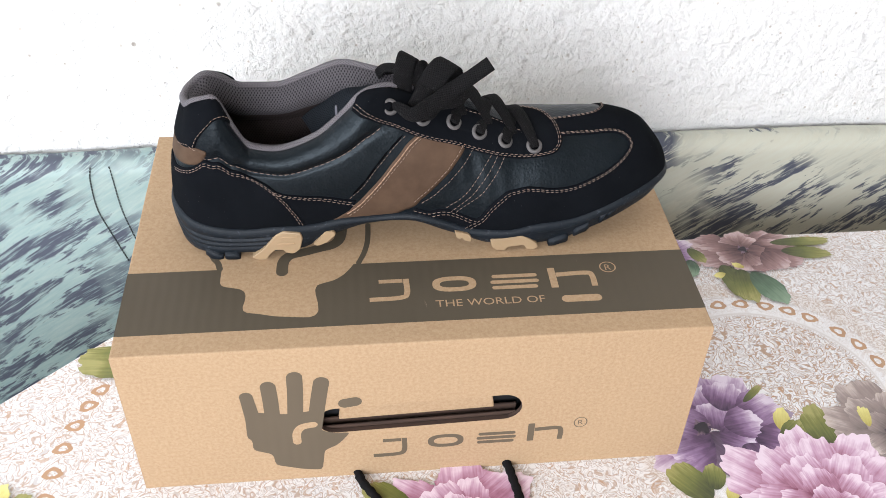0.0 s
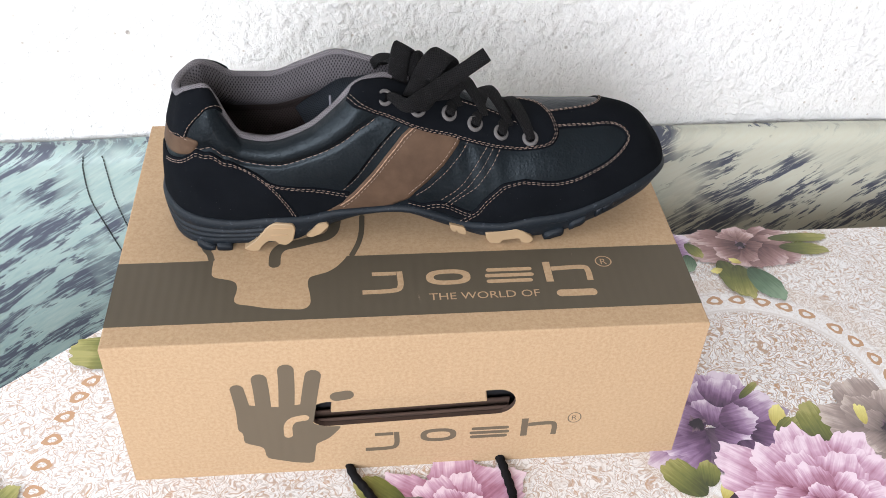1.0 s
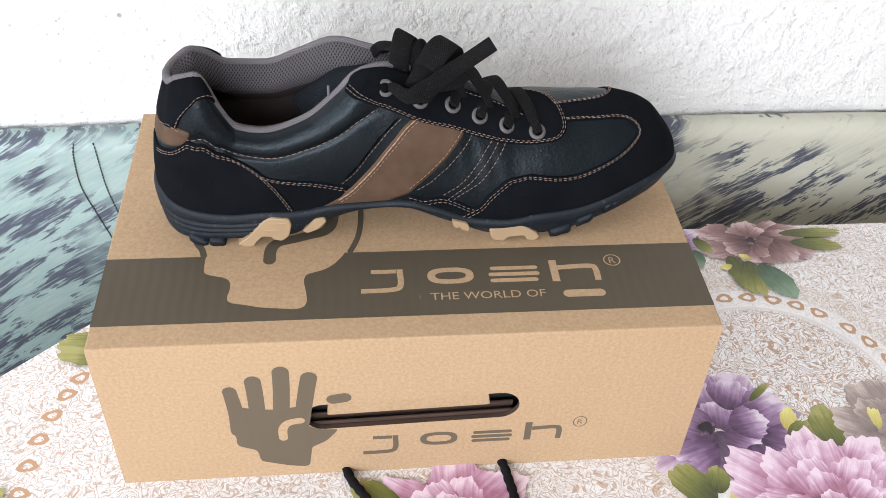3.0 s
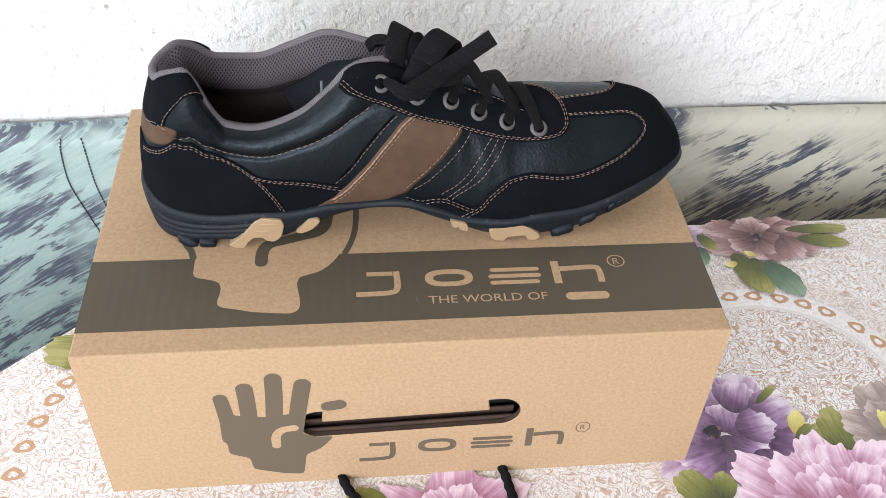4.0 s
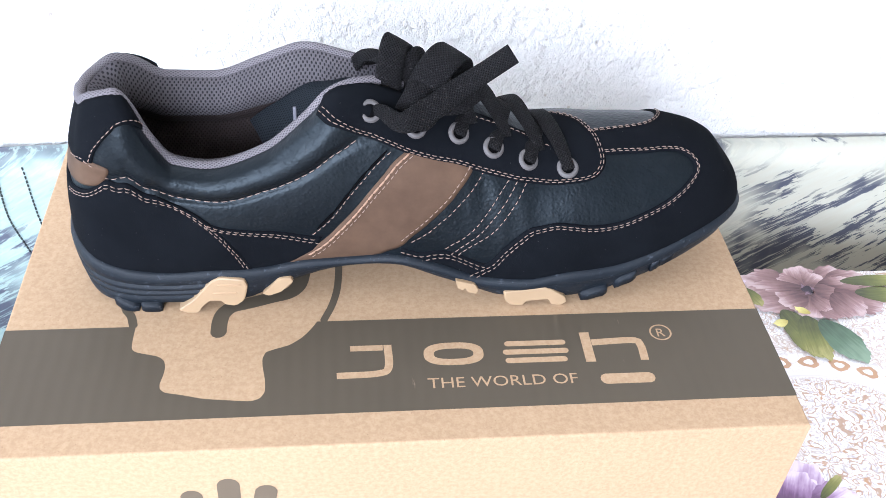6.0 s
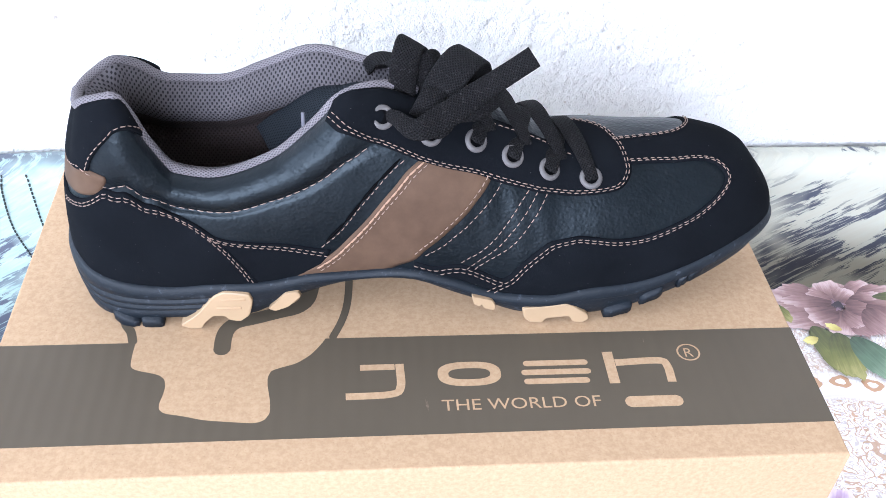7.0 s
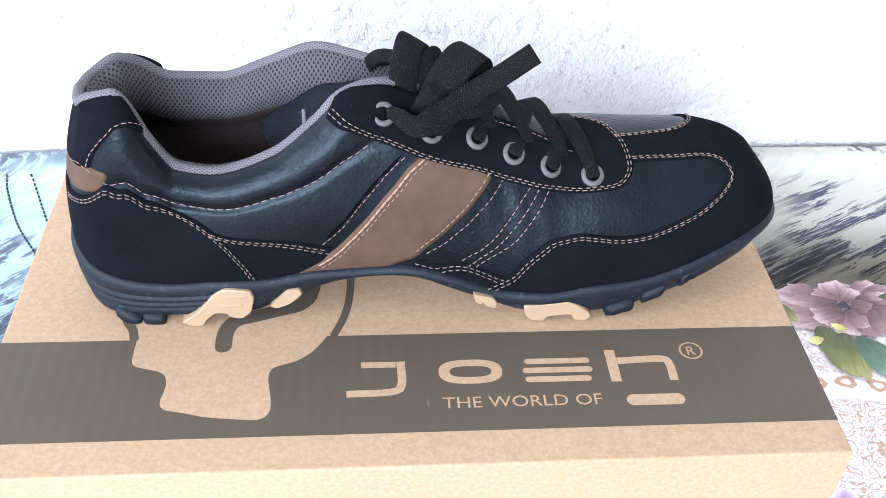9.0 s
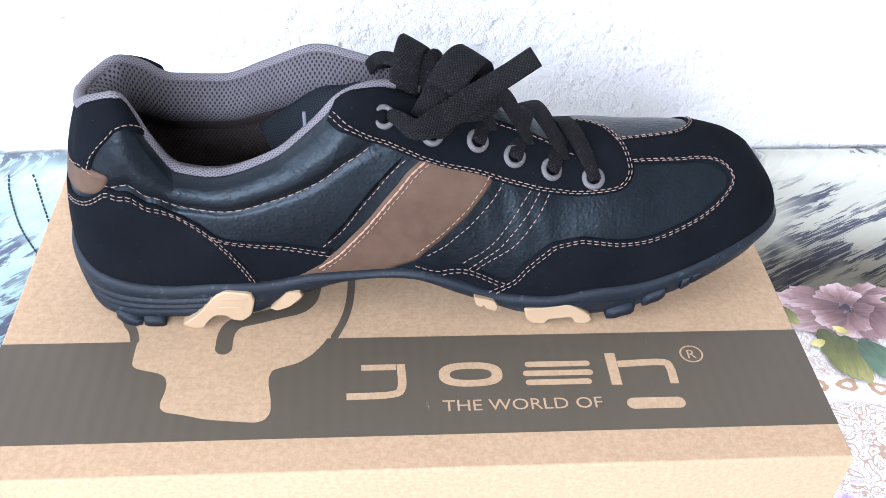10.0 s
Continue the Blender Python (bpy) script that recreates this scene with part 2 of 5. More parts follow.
def bench():
    """The upholstered bench along the wall; its backrest stands just clear of the plaster."""
    top = tagged(new("corner_bench"), "upholstered bench in marbled green-grey leatherette along the wall", "bench")
    # backrest: a padded panel, its face leaning a little, rounded at the top
    prof = [(0.330, 0.0335), (0.324, 0.0352), (0.315, 0.0345), (0.3090, 0.0300), (0.307, 0.0240), (0.303, -0.03), (0.298, -0.10), (0.293, -0.18), (0.290, -0.27), (0.292, -0.32), (0.330, -0.33)]
    line = smooth_line(prof, 40)
    rows = [[(x, y + 0.0012 * math.sin(x * 31 + z * 17), z + 0.0012 * math.sin(x * 23)) for y, z in line] for x in np.linspace(-1.6, 1.6, 160)]
    bm = sheet(rows)
    part("backrest", bm, UPHOLSTERY, top)
    face = lambda z: float(np.interp(z, [p[1] for p in prof[::-1][1:-3]], [p[0] for p in prof[::-1][1:-3]]))
    for seam_line in ([(-0.2553, 0.0315), (-0.2571, 0.0189), (-0.2566, -0.0086), (-0.2497, -0.0344), (-0.2399, -0.0662)],
                      [(-0.2398, 0.0315), (-0.2385, 0.0229), (-0.2362, -0.0095), (-0.2307, -0.0373), (-0.2215, -0.0761)]):
        pts = [(x, face(z) + 0.0012 * math.sin(x * 31 + z * 17) - 0.0008, z) for x, z in smooth_line(seam_line, 70)]
        bm = bmesh.new()
        for a, b in zip(pts[::2], pts[1::2]):
            mid = [(p + q) / 2 for p, q in zip(a, b)]
            bmesh.ops.create_cube(bm, size=1, matrix=Matrix.Translation(mid) @ (Vector(b) - Vector(a)).to_track_quat("X", "Z").to_matrix().to_4x4() @ Matrix.Diagonal((0.0021, 0.0010, 0.0008, 1)))
        part("seam", bm, SEAM_THREAD, top, "black stitched seam")
    sofa = [(0.30, -0.30), (0.28, -0.285), (0.20, -0.28), (-0.10, -0.285), (-0.16, -0.30), (-0.17, -0.34), (-0.16, -0.40), (0.30, -0.40)]
    part("seat", sheet([[(x, y, z) for y, z in smooth_line(sofa, 40)] for x in np.linspace(-1.6, 1.6, 60)]), UPHOLSTERY, top)
    part("bench_base", slab(-1.6, 1.6, -0.05, 0.30, FLOOR_Z, -0.395, 0.004), TABLE_WOOD, top)
    return top


BENCH = bench()

# ---- the shoe box ----
BOX_W, BOX_D, BOX_H = 0.345, 0.218, 0.120
WALL_T = 0.003
HALF = BOX_W / 2


def rounded_slot(x0, z0, x1, z1, r, n=8):
    """Outline of a slot with round ends between two centres."""
    d = math.atan2(z1 - z0, x1 - x0)
    pts = []
    for cx, cz, a0 in ((x1, z1, d - math.pi / 2), (x0, z0, d + math.pi / 2)):
        pts += [(cx + r * math.cos(a0 + math.pi * k / n), cz + r * math.sin(a0 + math.pi * k / n)) for k in range(n + 1)]
    return pts


def pierced_plate(outer, hole, y0, y1):
    """An upright plate from y0 to y1 with a hole through it."""
    from_2d = [Vector(p) for p in outer + hole]
    n, m = len(outer), len(hole)
    edges = [(i, (i + 1) % n) for i in range(n)] + [(n + i, n + (i + 1) % m) for i in range(m)]
    from mathutils.geometry import delaunay_2d_cdt
    vs, _, faces, _, _, _ = delaunay_2d_cdt(from_2d, edges, [], 0, 1e-6)
    hx, hz = np.array(hole).T

    def in_hole(x, z):
        inside = False
        for i in range(m):
            j = i - 1
            if (hz[i] > z) != (hz[j] > z) and x < (hx[j] - hx[i]) * (z - hz[i]) / (hz[j] - hz[i]) + hx[i]:
                inside = not inside
        return inside
    bm = bmesh.new()
    sides = [[bm.verts.new((v.x, y, v.y)) for v in vs] for y in (y0, y1)]
    for f in faces:
        c = sum((vs[i] for i in f), Vector((0, 0))) / len(f)
        if not in_hole(c.x, c.y):
            for s in sides:
                bm.faces.new([s[i] for i in f])
    for e in [e for e in bm.edges if e.is_boundary and e.verts[0].co.y < (y0 + y1) / 2]:
        i, j = sides[0].index(e.verts[0]), sides[0].index(e.verts[1])
        bm.faces.new((sides[0][i], sides[0][j], sides[1][j], sides[1][i]))
    return bm


def top_z(x, y):
    return BOX_H


def lid():
    bm = slab(-HALF, HALF, 0.0, BOX_D, BOX_H - 0.0028, BOX_H)
    bmesh.ops.bevel(bm, geom=[e for e in bm.edges if all(v.co.z > BOX_H - 0.001 for v in e.verts)], offset=0.0011, segments=4, affect="EDGES", profile=0.5)
    return bm


def shoe_box():
    box = tagged(new("shoe_box"), "brown corrugated cardboard shoe box with dark printed band and carrying slot", "box")
    tilt = 0.036
    slot = rounded_slot(-0.0505, 0.0552, 0.0525, 0.0589, 0.0112, 12)

    def sloped(bm):
        for v in bm.verts:
            v.co.z += tilt * v.co.x
        return bm
    outer = [(-HALF, 0.0), (HALF, 0.0), (HALF, BOX_H - 0.0028), (-HALF, BOX_H - 0.0028)]
    two_tone(part("front_panel", pierced_plate(outer, slot, 0.0, WALL_T), KRAFT, box, smooth=False), EDGE, lambda f: abs(f.normal.y) < 0.5 and 0.03 < f.center.z < 0.09 and abs(f.center.x) < 0.1)
    flap = sloped(slab(-0.0485, 0.0470, 0.0046, 0.0072, 0.0522, 0.0860, 0.0010))
    for v in flap.verts:
        v.co.x -= 0.14 * (v.co.z - 0.056) * (1 if v.co.x > 0 else -0.6)
    part("slot_flap", flap, KRAFT, box, "folded cardboard flap behind the slot", smooth=False)
    part("slot_lip", sloped(slab(-0.0600, 0.0620, 0.0036, 0.0052, 0.0380, 0.0478, 0.0006)), EDGE, box, "dark cut edge of the inner board", smooth=False)
    part("inner_board", sloped(slab(-0.0600, 0.0620, 0.0085, 0.0102, 0.0380, 0.0496, 0.0006)), EDGE, box, "second dark cut edge behind the slot", smooth=False)
    part("lid_panel", lid(), KRAFT, box, smooth=False)
    part("side_panel", slab(-HALF, -HALF + WALL_T, 0.003, BOX_D, 0, BOX_H - 0.003, 0.0006), KRAFT, box, smooth=False)
    part("side_panel", slab(HALF - WALL_T, HALF, 0.003, BOX_D, 0, BOX_H - 0.003, 0.0006), KRAFT, box, smooth=False)
    part("back_panel", slab(-HALF + 0.003, HALF - 0.003, BOX_D - WALL_T, BOX_D, 0, BOX_H - 0.003, 0.0006), KRAFT, box, smooth=False)
    part("bottom_panel", slab(-HALF + 0.003, HALF - 0.003, 0.003, BOX_D - 0.003, 0.0005, 0.0035), KRAFT, box, smooth=False)
    return box


BOX = shoe_box()


# ---- prints on the box ----
def stroke(points, width, count=40, round_ends=True):
    """Outline of a thick line through the points."""
    p = smooth_line(points, count) if len(points) > 2 else np.linspace(points[0], points[1], 12)
    t = np.gradient(p, axis=0)
    t /= np.linalg.norm(t, axis=1)[:, None] + 1e-12
    n = np.stack([-t[:, 1], t[:, 0]], 1)
    w = width / 2
    left, right = p + n * w, p - n * w
    if not round_ends:
        return [tuple(q) for q in left] + [tuple(q) for q in right[::-1]]
    cap = lambda c, d, m: [tuple(c + w * (math.cos(a) * m + math.sin(a) * d)) for a in np.linspace(0.3, math.pi - 0.3, 6)]
    return [tuple(q) for q in left] + cap(p[-1], t[-1], n[-1]) + [tuple(q) for q in right[::-1]] + cap(p[0], -t[0], -n[0])


def on_top(lift):
    return lambda x, y: (x, y, top_z(x, y) + lift)


def on_front(lift):
    return lambda x, z: (x, -lift, z)


def ring_bm(cx, cy, rx, ry, hole, place, power=2.0, n=36):
    rows = []
    for k in (1.0, hole):
        row = []
        for a in np.arange(n) * 2 * math.pi / n:
            c, s = math.cos(a), math.sin(a)
            row.append(place(cx + k * rx * abs(c) ** (2 / power) * (1 if c > 0 else -1), cy + (ry - (rx - k * rx) * 0.8 if k < 1 else ry) * abs(s) ** (2 / power) * (1 if s > 0 else -1)))
        rows.append(row)
    return sheet(rows, closed=True)


def poly(points):
    """An outline with slightly rounded corners."""
    out = []
    n = len(points)
    for i in range(n):
        a, b, c = (np.array(points[(i + k - 1) % n], float) for k in range(3))
        ra = min(0.3, 0.003 / (np.linalg.norm(a - b) + 1e-9))
        rc = min(0.3, 0.003 / (np.linalg.norm(c - b) + 1e-9))
        p, q = b + (a - b) * ra, b + (c - b) * rc
        out += [tuple((1 - t) ** 2 * p + 2 * t * (1 - t) * b + t * t * q) for t in (0, 0.5, 1)]
    return out


def letters(body, size, place, mat, name, parent):
    data = bpy.data.curves.new("words", "FONT")
    data.body, data.size, data.resolution_u = body, size, 3
    ob = bpy.data.objects.new("words", data)
    scene.collection.objects.link(ob)
    me = ob.to_mesh()
    bm = bmesh.new()
    bm.from_mesh(me)
    ob.to_mesh_clear()
    bpy.data.objects.remove(ob)
    wide = max(v.co.x for v in bm.verts)
    for v in bm.verts:
        v.co = place(v.co.x, v.co.y)
    part(name, bm, mat, parent, smooth=False)
    return wide


def word_mark(glyphs, place, mat, parent, name):
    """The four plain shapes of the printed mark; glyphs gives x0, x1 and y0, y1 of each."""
    (a0, a1, b0, b1), (c0, c1, d0, d1), (e0, e1, f0, f1), (g0, g1, h0, h1) = glyphs
    w = (d1 - d0) * 0.24
    part(name, flat_shape(stroke([(a0 + 0.006, b1 - w / 2), (a1 - w * 1.25, b1 - w / 2)], w, 10, False), place), mat, parent)
    part(name, flat_shape(stroke([(a1 - w * 0.6, b1), (a1 - w * 0.6, b0 + 0.3 * (b1 - b0)), (a1 - w * 2, b0 + w * 0.6), (a0, b0 + w * 0.4)], w * 1.1, 30, False), place), mat, parent)
    part(name, ring_bm((c0 + c1) / 2, (d0 + d1) / 2, (c1 - c0) / 2, (d1 - d0) / 2, 0.66, place, 2.6), mat, parent)
    for k, (l, r) in enumerate(((0.05, 0.98), (0.0, 1.0), (0.02, 0.95))):
        y = f1 - w / 2 - k * (f1 - f0 - w) / 2
        part(name, flat_shape(stroke([(e0 + (e1 - e0) * l, y), (e0 + (e1 - e0) * r, y)], w * 0.95, 10), place), mat, parent)
    part(name, flat_shape(stroke([(g0 + w * 0.7, h0), (g0 + w * 0.7, h1)], w * 1.4, 12, False), place), mat, parent)
    top = h0 + (h1 - h0) * 0.68
    part(name, flat_shape(stroke([(g0 + w * 1.45, top - w * 0.2), (g1 - w * 1.6, top), (g1 - w * 0.6, top - w * 0.9), (g1 - w * 0.6, h0)], w * 1.15, 30, False), place), mat, parent)


def box_prints():
    band = []
    for y in np.linspace(0.0163, 0.0695, 8):
        band.append([on_top(0.00004)(x, y) for x in np.linspace(-HALF + 0.0002, HALF - 0.0002, 50)])
    part("printed_band", sheet(band), INK, BOX, "dark olive printed band")
    # emblem left open in the band, with its dark contour behind
    mark = [(-0.116, 0.0708), (-0.1163, 0.0618), (-0.1161, 0.0564), (-0.1141, 0.0541), (-0.1039, 0.0513), (-0.1012, 0.0488), (-0.1002, 0.0451), (-0.1005, 0.0406), (-0.1015, 0.0357), (-0.1011, 0.0328), (-0.0988, 0.0307), (-0.0918, 0.0293), (-0.0827, 0.0267), (-0.0683, 0.025), (-0.0628, 0.0245), (-0.0592, 0.0258), (-0.0572, 0.0294), (-0.0576, 0.0361), (-0.059, 0.0436), (-0.0593, 0.0481), (-0.058, 0.0518), (-0.0546, 0.0532), (-0.0476, 0.0555), (-0.0419, 0.0601), (-0.0373, 0.0665), (-0.0331, 0.0748), (-0.0296, 0.0869), (-0.0286, 0.0941), (-0.0282, 0.1015), (-0.117, 0.0826), (-0.1184, 0.0742)]
    part("printed_emblem", flat_shape(poly(mark), on_top(0.00008)), KRAFT, BOX, "plain board-coloured emblem in the band")
    for pts, w in (([(-0.0326, 0.0703), (-0.029, 0.0795), (-0.0268, 0.0886), (-0.0259, 0.0977), (-0.0256, 0.1071)], 0.0034), ([(-0.0794, 0.0647), (-0.0793, 0.0712), (-0.0781, 0.0762), (-0.0744, 0.0802), (-0.0661, 0.0827), (-0.0564, 0.0859), (-0.0491, 0.0882), (-0.0448, 0.0927), (-0.043, 0.1), (-0.0427, 0.1076)], 0.0072),
                   ([(-0.1173, 0.0702), (-0.119, 0.0759), (-0.1219, 0.0804), (-0.1233, 0.0859)], 0.0038)):
        part("printed_stroke", flat_shape(stroke(pts, w), on_top(0.00013)), INK, BOX)
    up = on_top(0.00009)
    word_mark([(-0.0271, -0.0026, 0.0353, 0.0537), (0.0112, 0.038, 0.0405, 0.0539), (0.0482, 0.0751, 0.0404, 0.0536), (0.0833, 0.1121, 0.0397, 0.0575)], up, KRAFT, BOX, "printed_mark")
    part("printed_circle", ring_bm(0.1215, 0.0561, 0.0052, 0.0049, 0.84, up), KRAFT, BOX)
    letters("R", 0.0072, lambda x, y: up(0.1191 + x, 0.0535 + y), KRAFT, "printed_letter", BOX)
    letters("THE WORLD OF", 0.0086, lambda x, y: up(0.0117 + x * 1.04, 0.0279 + y * 0.952), KRAFT, "printed_slogan", BOX)
    part("printed_bar", flat_shape(stroke([(0.0905, 0.0296), (0.1093, 0.0296)], 0.0058, 12), up), KRAFT, BOX)
    # front
    f = on_front(0.00006)
    palm = [(-0.1057, 0.0833), (-0.1042, 0.0617), (-0.1047, 0.044), (-0.102, 0.041), (-0.1023, 0.0316), (-0.0907, 0.0265), (-0.0899, 0.0155), (-0.0727, 0.0096), (-0.0611, 0.0079), (-0.0592, 0.0229), (-0.0586, 0.0274), (-0.0503, 0.0322), (-0.0448, 0.0395), (-0.0425, 0.0435), (-0.0512, 0.0436), (-0.0590, 0.0465), (-0.0630, 0.0545), (-0.0600, 0.0630), (-0.0570, 0.0662), (-0.0595, 0.0672), (-0.0645, 0.066), (-0.0757, 0.0639), (-0.0856, 0.0647), (-0.0915, 0.0658), (-0.0998, 0.0681)]
    part("printed_emblem", flat_shape(poly(palm), f), INK_FRONT, BOX, "plain olive emblem of rounded bars")
    for pts, w in (([(-0.1017, 0.0815), (-0.1003, 0.0702), (-0.0984, 0.0532)], 0.008), ([(-0.0883, 0.0893), (-0.0879, 0.0758), (-0.088, 0.0523)], 0.0092), ([(-0.0726, 0.0964), (-0.0732, 0.0796), (-0.0753, 0.0511)], 0.0094), ([(-0.0574, 0.0908), (-0.0595, 0.0784), (-0.0638, 0.05)], 0.0094), ([(-0.0446, 0.071), (-0.0382, 0.0721)], 0.008)):
        part("printed_bar", flat_shape(stroke(pts, w, 24), on_front(0.00011)), INK_FRONT, BOX)
    part("printed_stroke", flat_shape(stroke([(-0.075, 0.0374), (-0.0747, 0.0456), (-0.0719, 0.0508), (-0.0676, 0.0525), (-0.0642, 0.0530)], 0.0052, 30), on_front(0.00016)), KRAFT, BOX)
    word_mark([(-0.0284, -0.0072, 0.0176, 0.0348), (0.0059, 0.0285, 0.0235, 0.036), (0.0381, 0.0605, 0.0244, 0.0353), (0.0692, 0.0922, 0.0243, 0.0414)], f, INK_FRONT, BOX, "printed_mark")
    part("printed_circle", ring_bm(0.1025, 0.0399, 0.0044, 0.0050, 0.84, f), INK_FRONT, BOX)
    letters("R", 0.0062, lambda x, y: f(0.1004 + x, 0.0377 + y), INK_FRONT, "printed_letter", BOX)


box_prints()
# added near-black sheet: its colour stands in for the shade behind the slot
part("interior_shade", slab(-0.150, 0.150, 0.0135, 0.016, 0.02, 0.10), Shade("box_inside_shade", (0.012, 0.011, 0.013), 0.8).mat, BOX, "near-black sheet standing in for the shade inside the box")

# ---- the shoe's surface, as functions of u (heel to toe) and v (near sole edge 0, crest 1, far sole edge 2) ----
BOX_TOP = 0.120
HEEL_X, TOE_X = -0.1444, 0.1683


def table(*pairs):
    """A smooth function through a few pairs, with no overshoot."""
    x, y = np.array(pairs[0::2], float), np.array(pairs[1::2], float)
    h, d = np.diff(x), np.diff(y) / np.diff(x)
    m = np.r_[d[0], np.where(d[1:] * d[:-1] > 0, 2 * d[1:] * d[:-1] / np.where(d[1:] + d[:-1] == 0, 1, d[1:] + d[:-1]), 0), d[-1]]

    def f(q):
        q = np.clip(np.asarray(q, float), x[0], x[-1])
        i = np.clip(np.searchsorted(x, q) - 1, 0, len(h) - 1)
        t = (q - x[i]) / h[i]
        return (2 * t**3 - 3 * t**2 + 1) * y[i] + (t**3 - 2 * t**2 + t) * h[i] * m[i] + (3 * t**2 - 2 * t**3) * y[i + 1] + (t**3 - t**2) * h[i] * m[i + 1]
    return f


mid_y = table(-0.15, 0.116, -0.08, 0.116, 0.0, 0.119, 0.08, 0.118, 0.13, 0.119, 0.175, 0.124)
near_w = table(-0.15, 0.0285, -0.13, 0.0351, -0.11, 0.0349, -0.08, 0.0353, -0.05, 0.0340, -0.02, 0.0340, 0.01, 0.0369, 0.035, 0.0380, 0.06, 0.0397, 0.085, 0.0389, 0.11, 0.0368, 0.13, 0.0348, 0.15, 0.0332, 0.175, 0.0330)
far_w = table(-0.15, 0.024, -0.11, 0.033, -0.08, 0.035, -0.03, 0.0345, 0.0, 0.037, 0.04, 0.044, 0.08, 0.047, 0.11, 0.044, 0.14, 0.038, 0.175, 0.029)
sole_z = table(-0.15, 0.0295, -0.135, 0.0259, -0.12, 0.0235, -0.1, 0.0209, -0.08, 0.0224, -0.06, 0.0216, -0.04, 0.0247, -0.02, 0.0250, 0, 0.0266, 0.02, 0.0217, 0.04, 0.0143, 0.06, 0.0137, 0.08, 0.0175, 0.1, 0.0192, 0.12, 0.0249, 0.14, 0.0313, 0.16, 0.0343, 0.175, 0.0297)
rim_near = table(-0.15, 0.0950, -0.138, 0.0990, -0.128, 0.1045, -0.112, 0.1072, -0.102, 0.0885, -0.093, 0.0742, -0.078, 0.0713, -0.054, 0.0780, -0.036, 0.0917, -0.023, 0.1021, -0.012, 0.1021, 0.003, 0.0975, 0.02, 0.0920, 0.045, 0.0815, 0.07, 0.0712, 0.093, 0.0712, 0.118, 0.0722, 0.14, 0.0697, 0.156, 0.0637, 0.168, 0.0535, 0.175, 0.0476)
rim_far = table(-0.15, 0.0950, -0.138, 0.0958, -0.128, 0.0975, -0.115, 0.0935, -0.1, 0.0858, -0.079, 0.0846, -0.057, 0.0923, -0.037, 0.0992, -0.02, 0.0964, 0.003, 0.0935, 0.02, 0.0895, 0.045, 0.0785, 0.07, 0.0712, 0.093, 0.0712, 0.118, 0.0722, 0.14, 0.0697, 0.156, 0.0637, 0.168, 0.0535, 0.175, 0.0476)
lean = table(-0.15, 0.006, -0.12, 0.010, -0.06, 0.012, -0.03, 0.017, 0.0, 0.024, 0.03, 0.036, 0.05, 0.05)
lean_far = table(-0.15, 0.006, -0.12, 0.009, -0.06, 0.009, -0.03, 0.011, 0.0, 0.015, 0.03, 0.030, 0.05, 0.05)
closing = table(-0.15, 0.0, -0.04, 0.0, 0.05, 1.0, 0.18, 1.0)


def round_end(x):
    """1 along the shoe, falling to 0 in a round at the heel and the toe."""
    a = np.clip((x - HEEL_X) / 0.034, 0, 1)
    b = np.clip((TOE_X - x) / 0.062, 0, 1)
    return np.sqrt(np.clip(1 - (1 - a) ** 2.2, 0, 1)) * np.clip(1 - (1 - b) ** 2.3, 0, 1) ** 0.46


def station(u):
    return HEEL_X + (TOE_X - HEEL_X) * 0.5 * (1 - np.cos(np.pi * np.clip(u, 0, 1)))


def upper(u, v, out=0.0):
    """A point of the upper, out metres off its surface."""
    u, v = np.broadcast_arrays(np.asarray(u, float), np.asarray(v, float))

    def raw(u, v):
        x = station(u)
        near = v <= 1
        th = np.where(near, v, 2 - v) * np.pi / 2
        r = round_end(x)
        w = np.where(near, near_w(x), far_w(x)) * r
        zt = np.where(near, rim_near(x), rim_far(x))
        zs = sole_z(x)
        k = closing(x)
        inward = (1 - k) * np.minimum(w, np.where(near, lean(x), lean_far(x)) * np.clip(r, 0.15, 1)) + k * w
        ex = 0.85 + 0.17 * np.clip((x - 0.08) / 0.06, 0, 1)
        y = w - inward * (1 - np.cos(th) ** ex)
        bulge = 0.0025 * np.sin(2 * th) * (1 - k)
        y = np.where(near, -1, 1) * (y + bulge) + mid_y(x)
        z = zs + (zt - zs) * np.sin(th) ** ex
        # heel: the back leans forward towards the rim
        hb = np.clip((-0.10 - x) / 0.05, 0, 1)
        rise = (z - zs) / np.maximum(zt - zs, 1e-4)
        xx = x + hb**1.5 * (0.015 * rise**2 + 0.003 * rise)
        tb = np.clip((x - 0.115) / 0.054, 0, 1)
        xx = xx - tb**1.5 * 0.011 * np.clip(rise, 0, 1) ** 2
        return np.stack([xx, y, z + BOX_TOP], -1)
    p = raw(u, v)
    if np.any(np.asarray(out) != 0):
        e = 1e-3
        du = raw(np.clip(u + e, 0.002, 0.998), v) - raw(np.clip(u - e, 0.002, 0.998), v)
        dv = raw(u, np.clip(v + e, 0, 2)) - raw(u, np.clip(v - e, 0, 2))
        n = np.cross(du, dv)
        n /= np.linalg.norm(n, axis=-1, keepdims=True) + 1e-12
        p = p + n * np.asarray(out)[..., None]
    return p

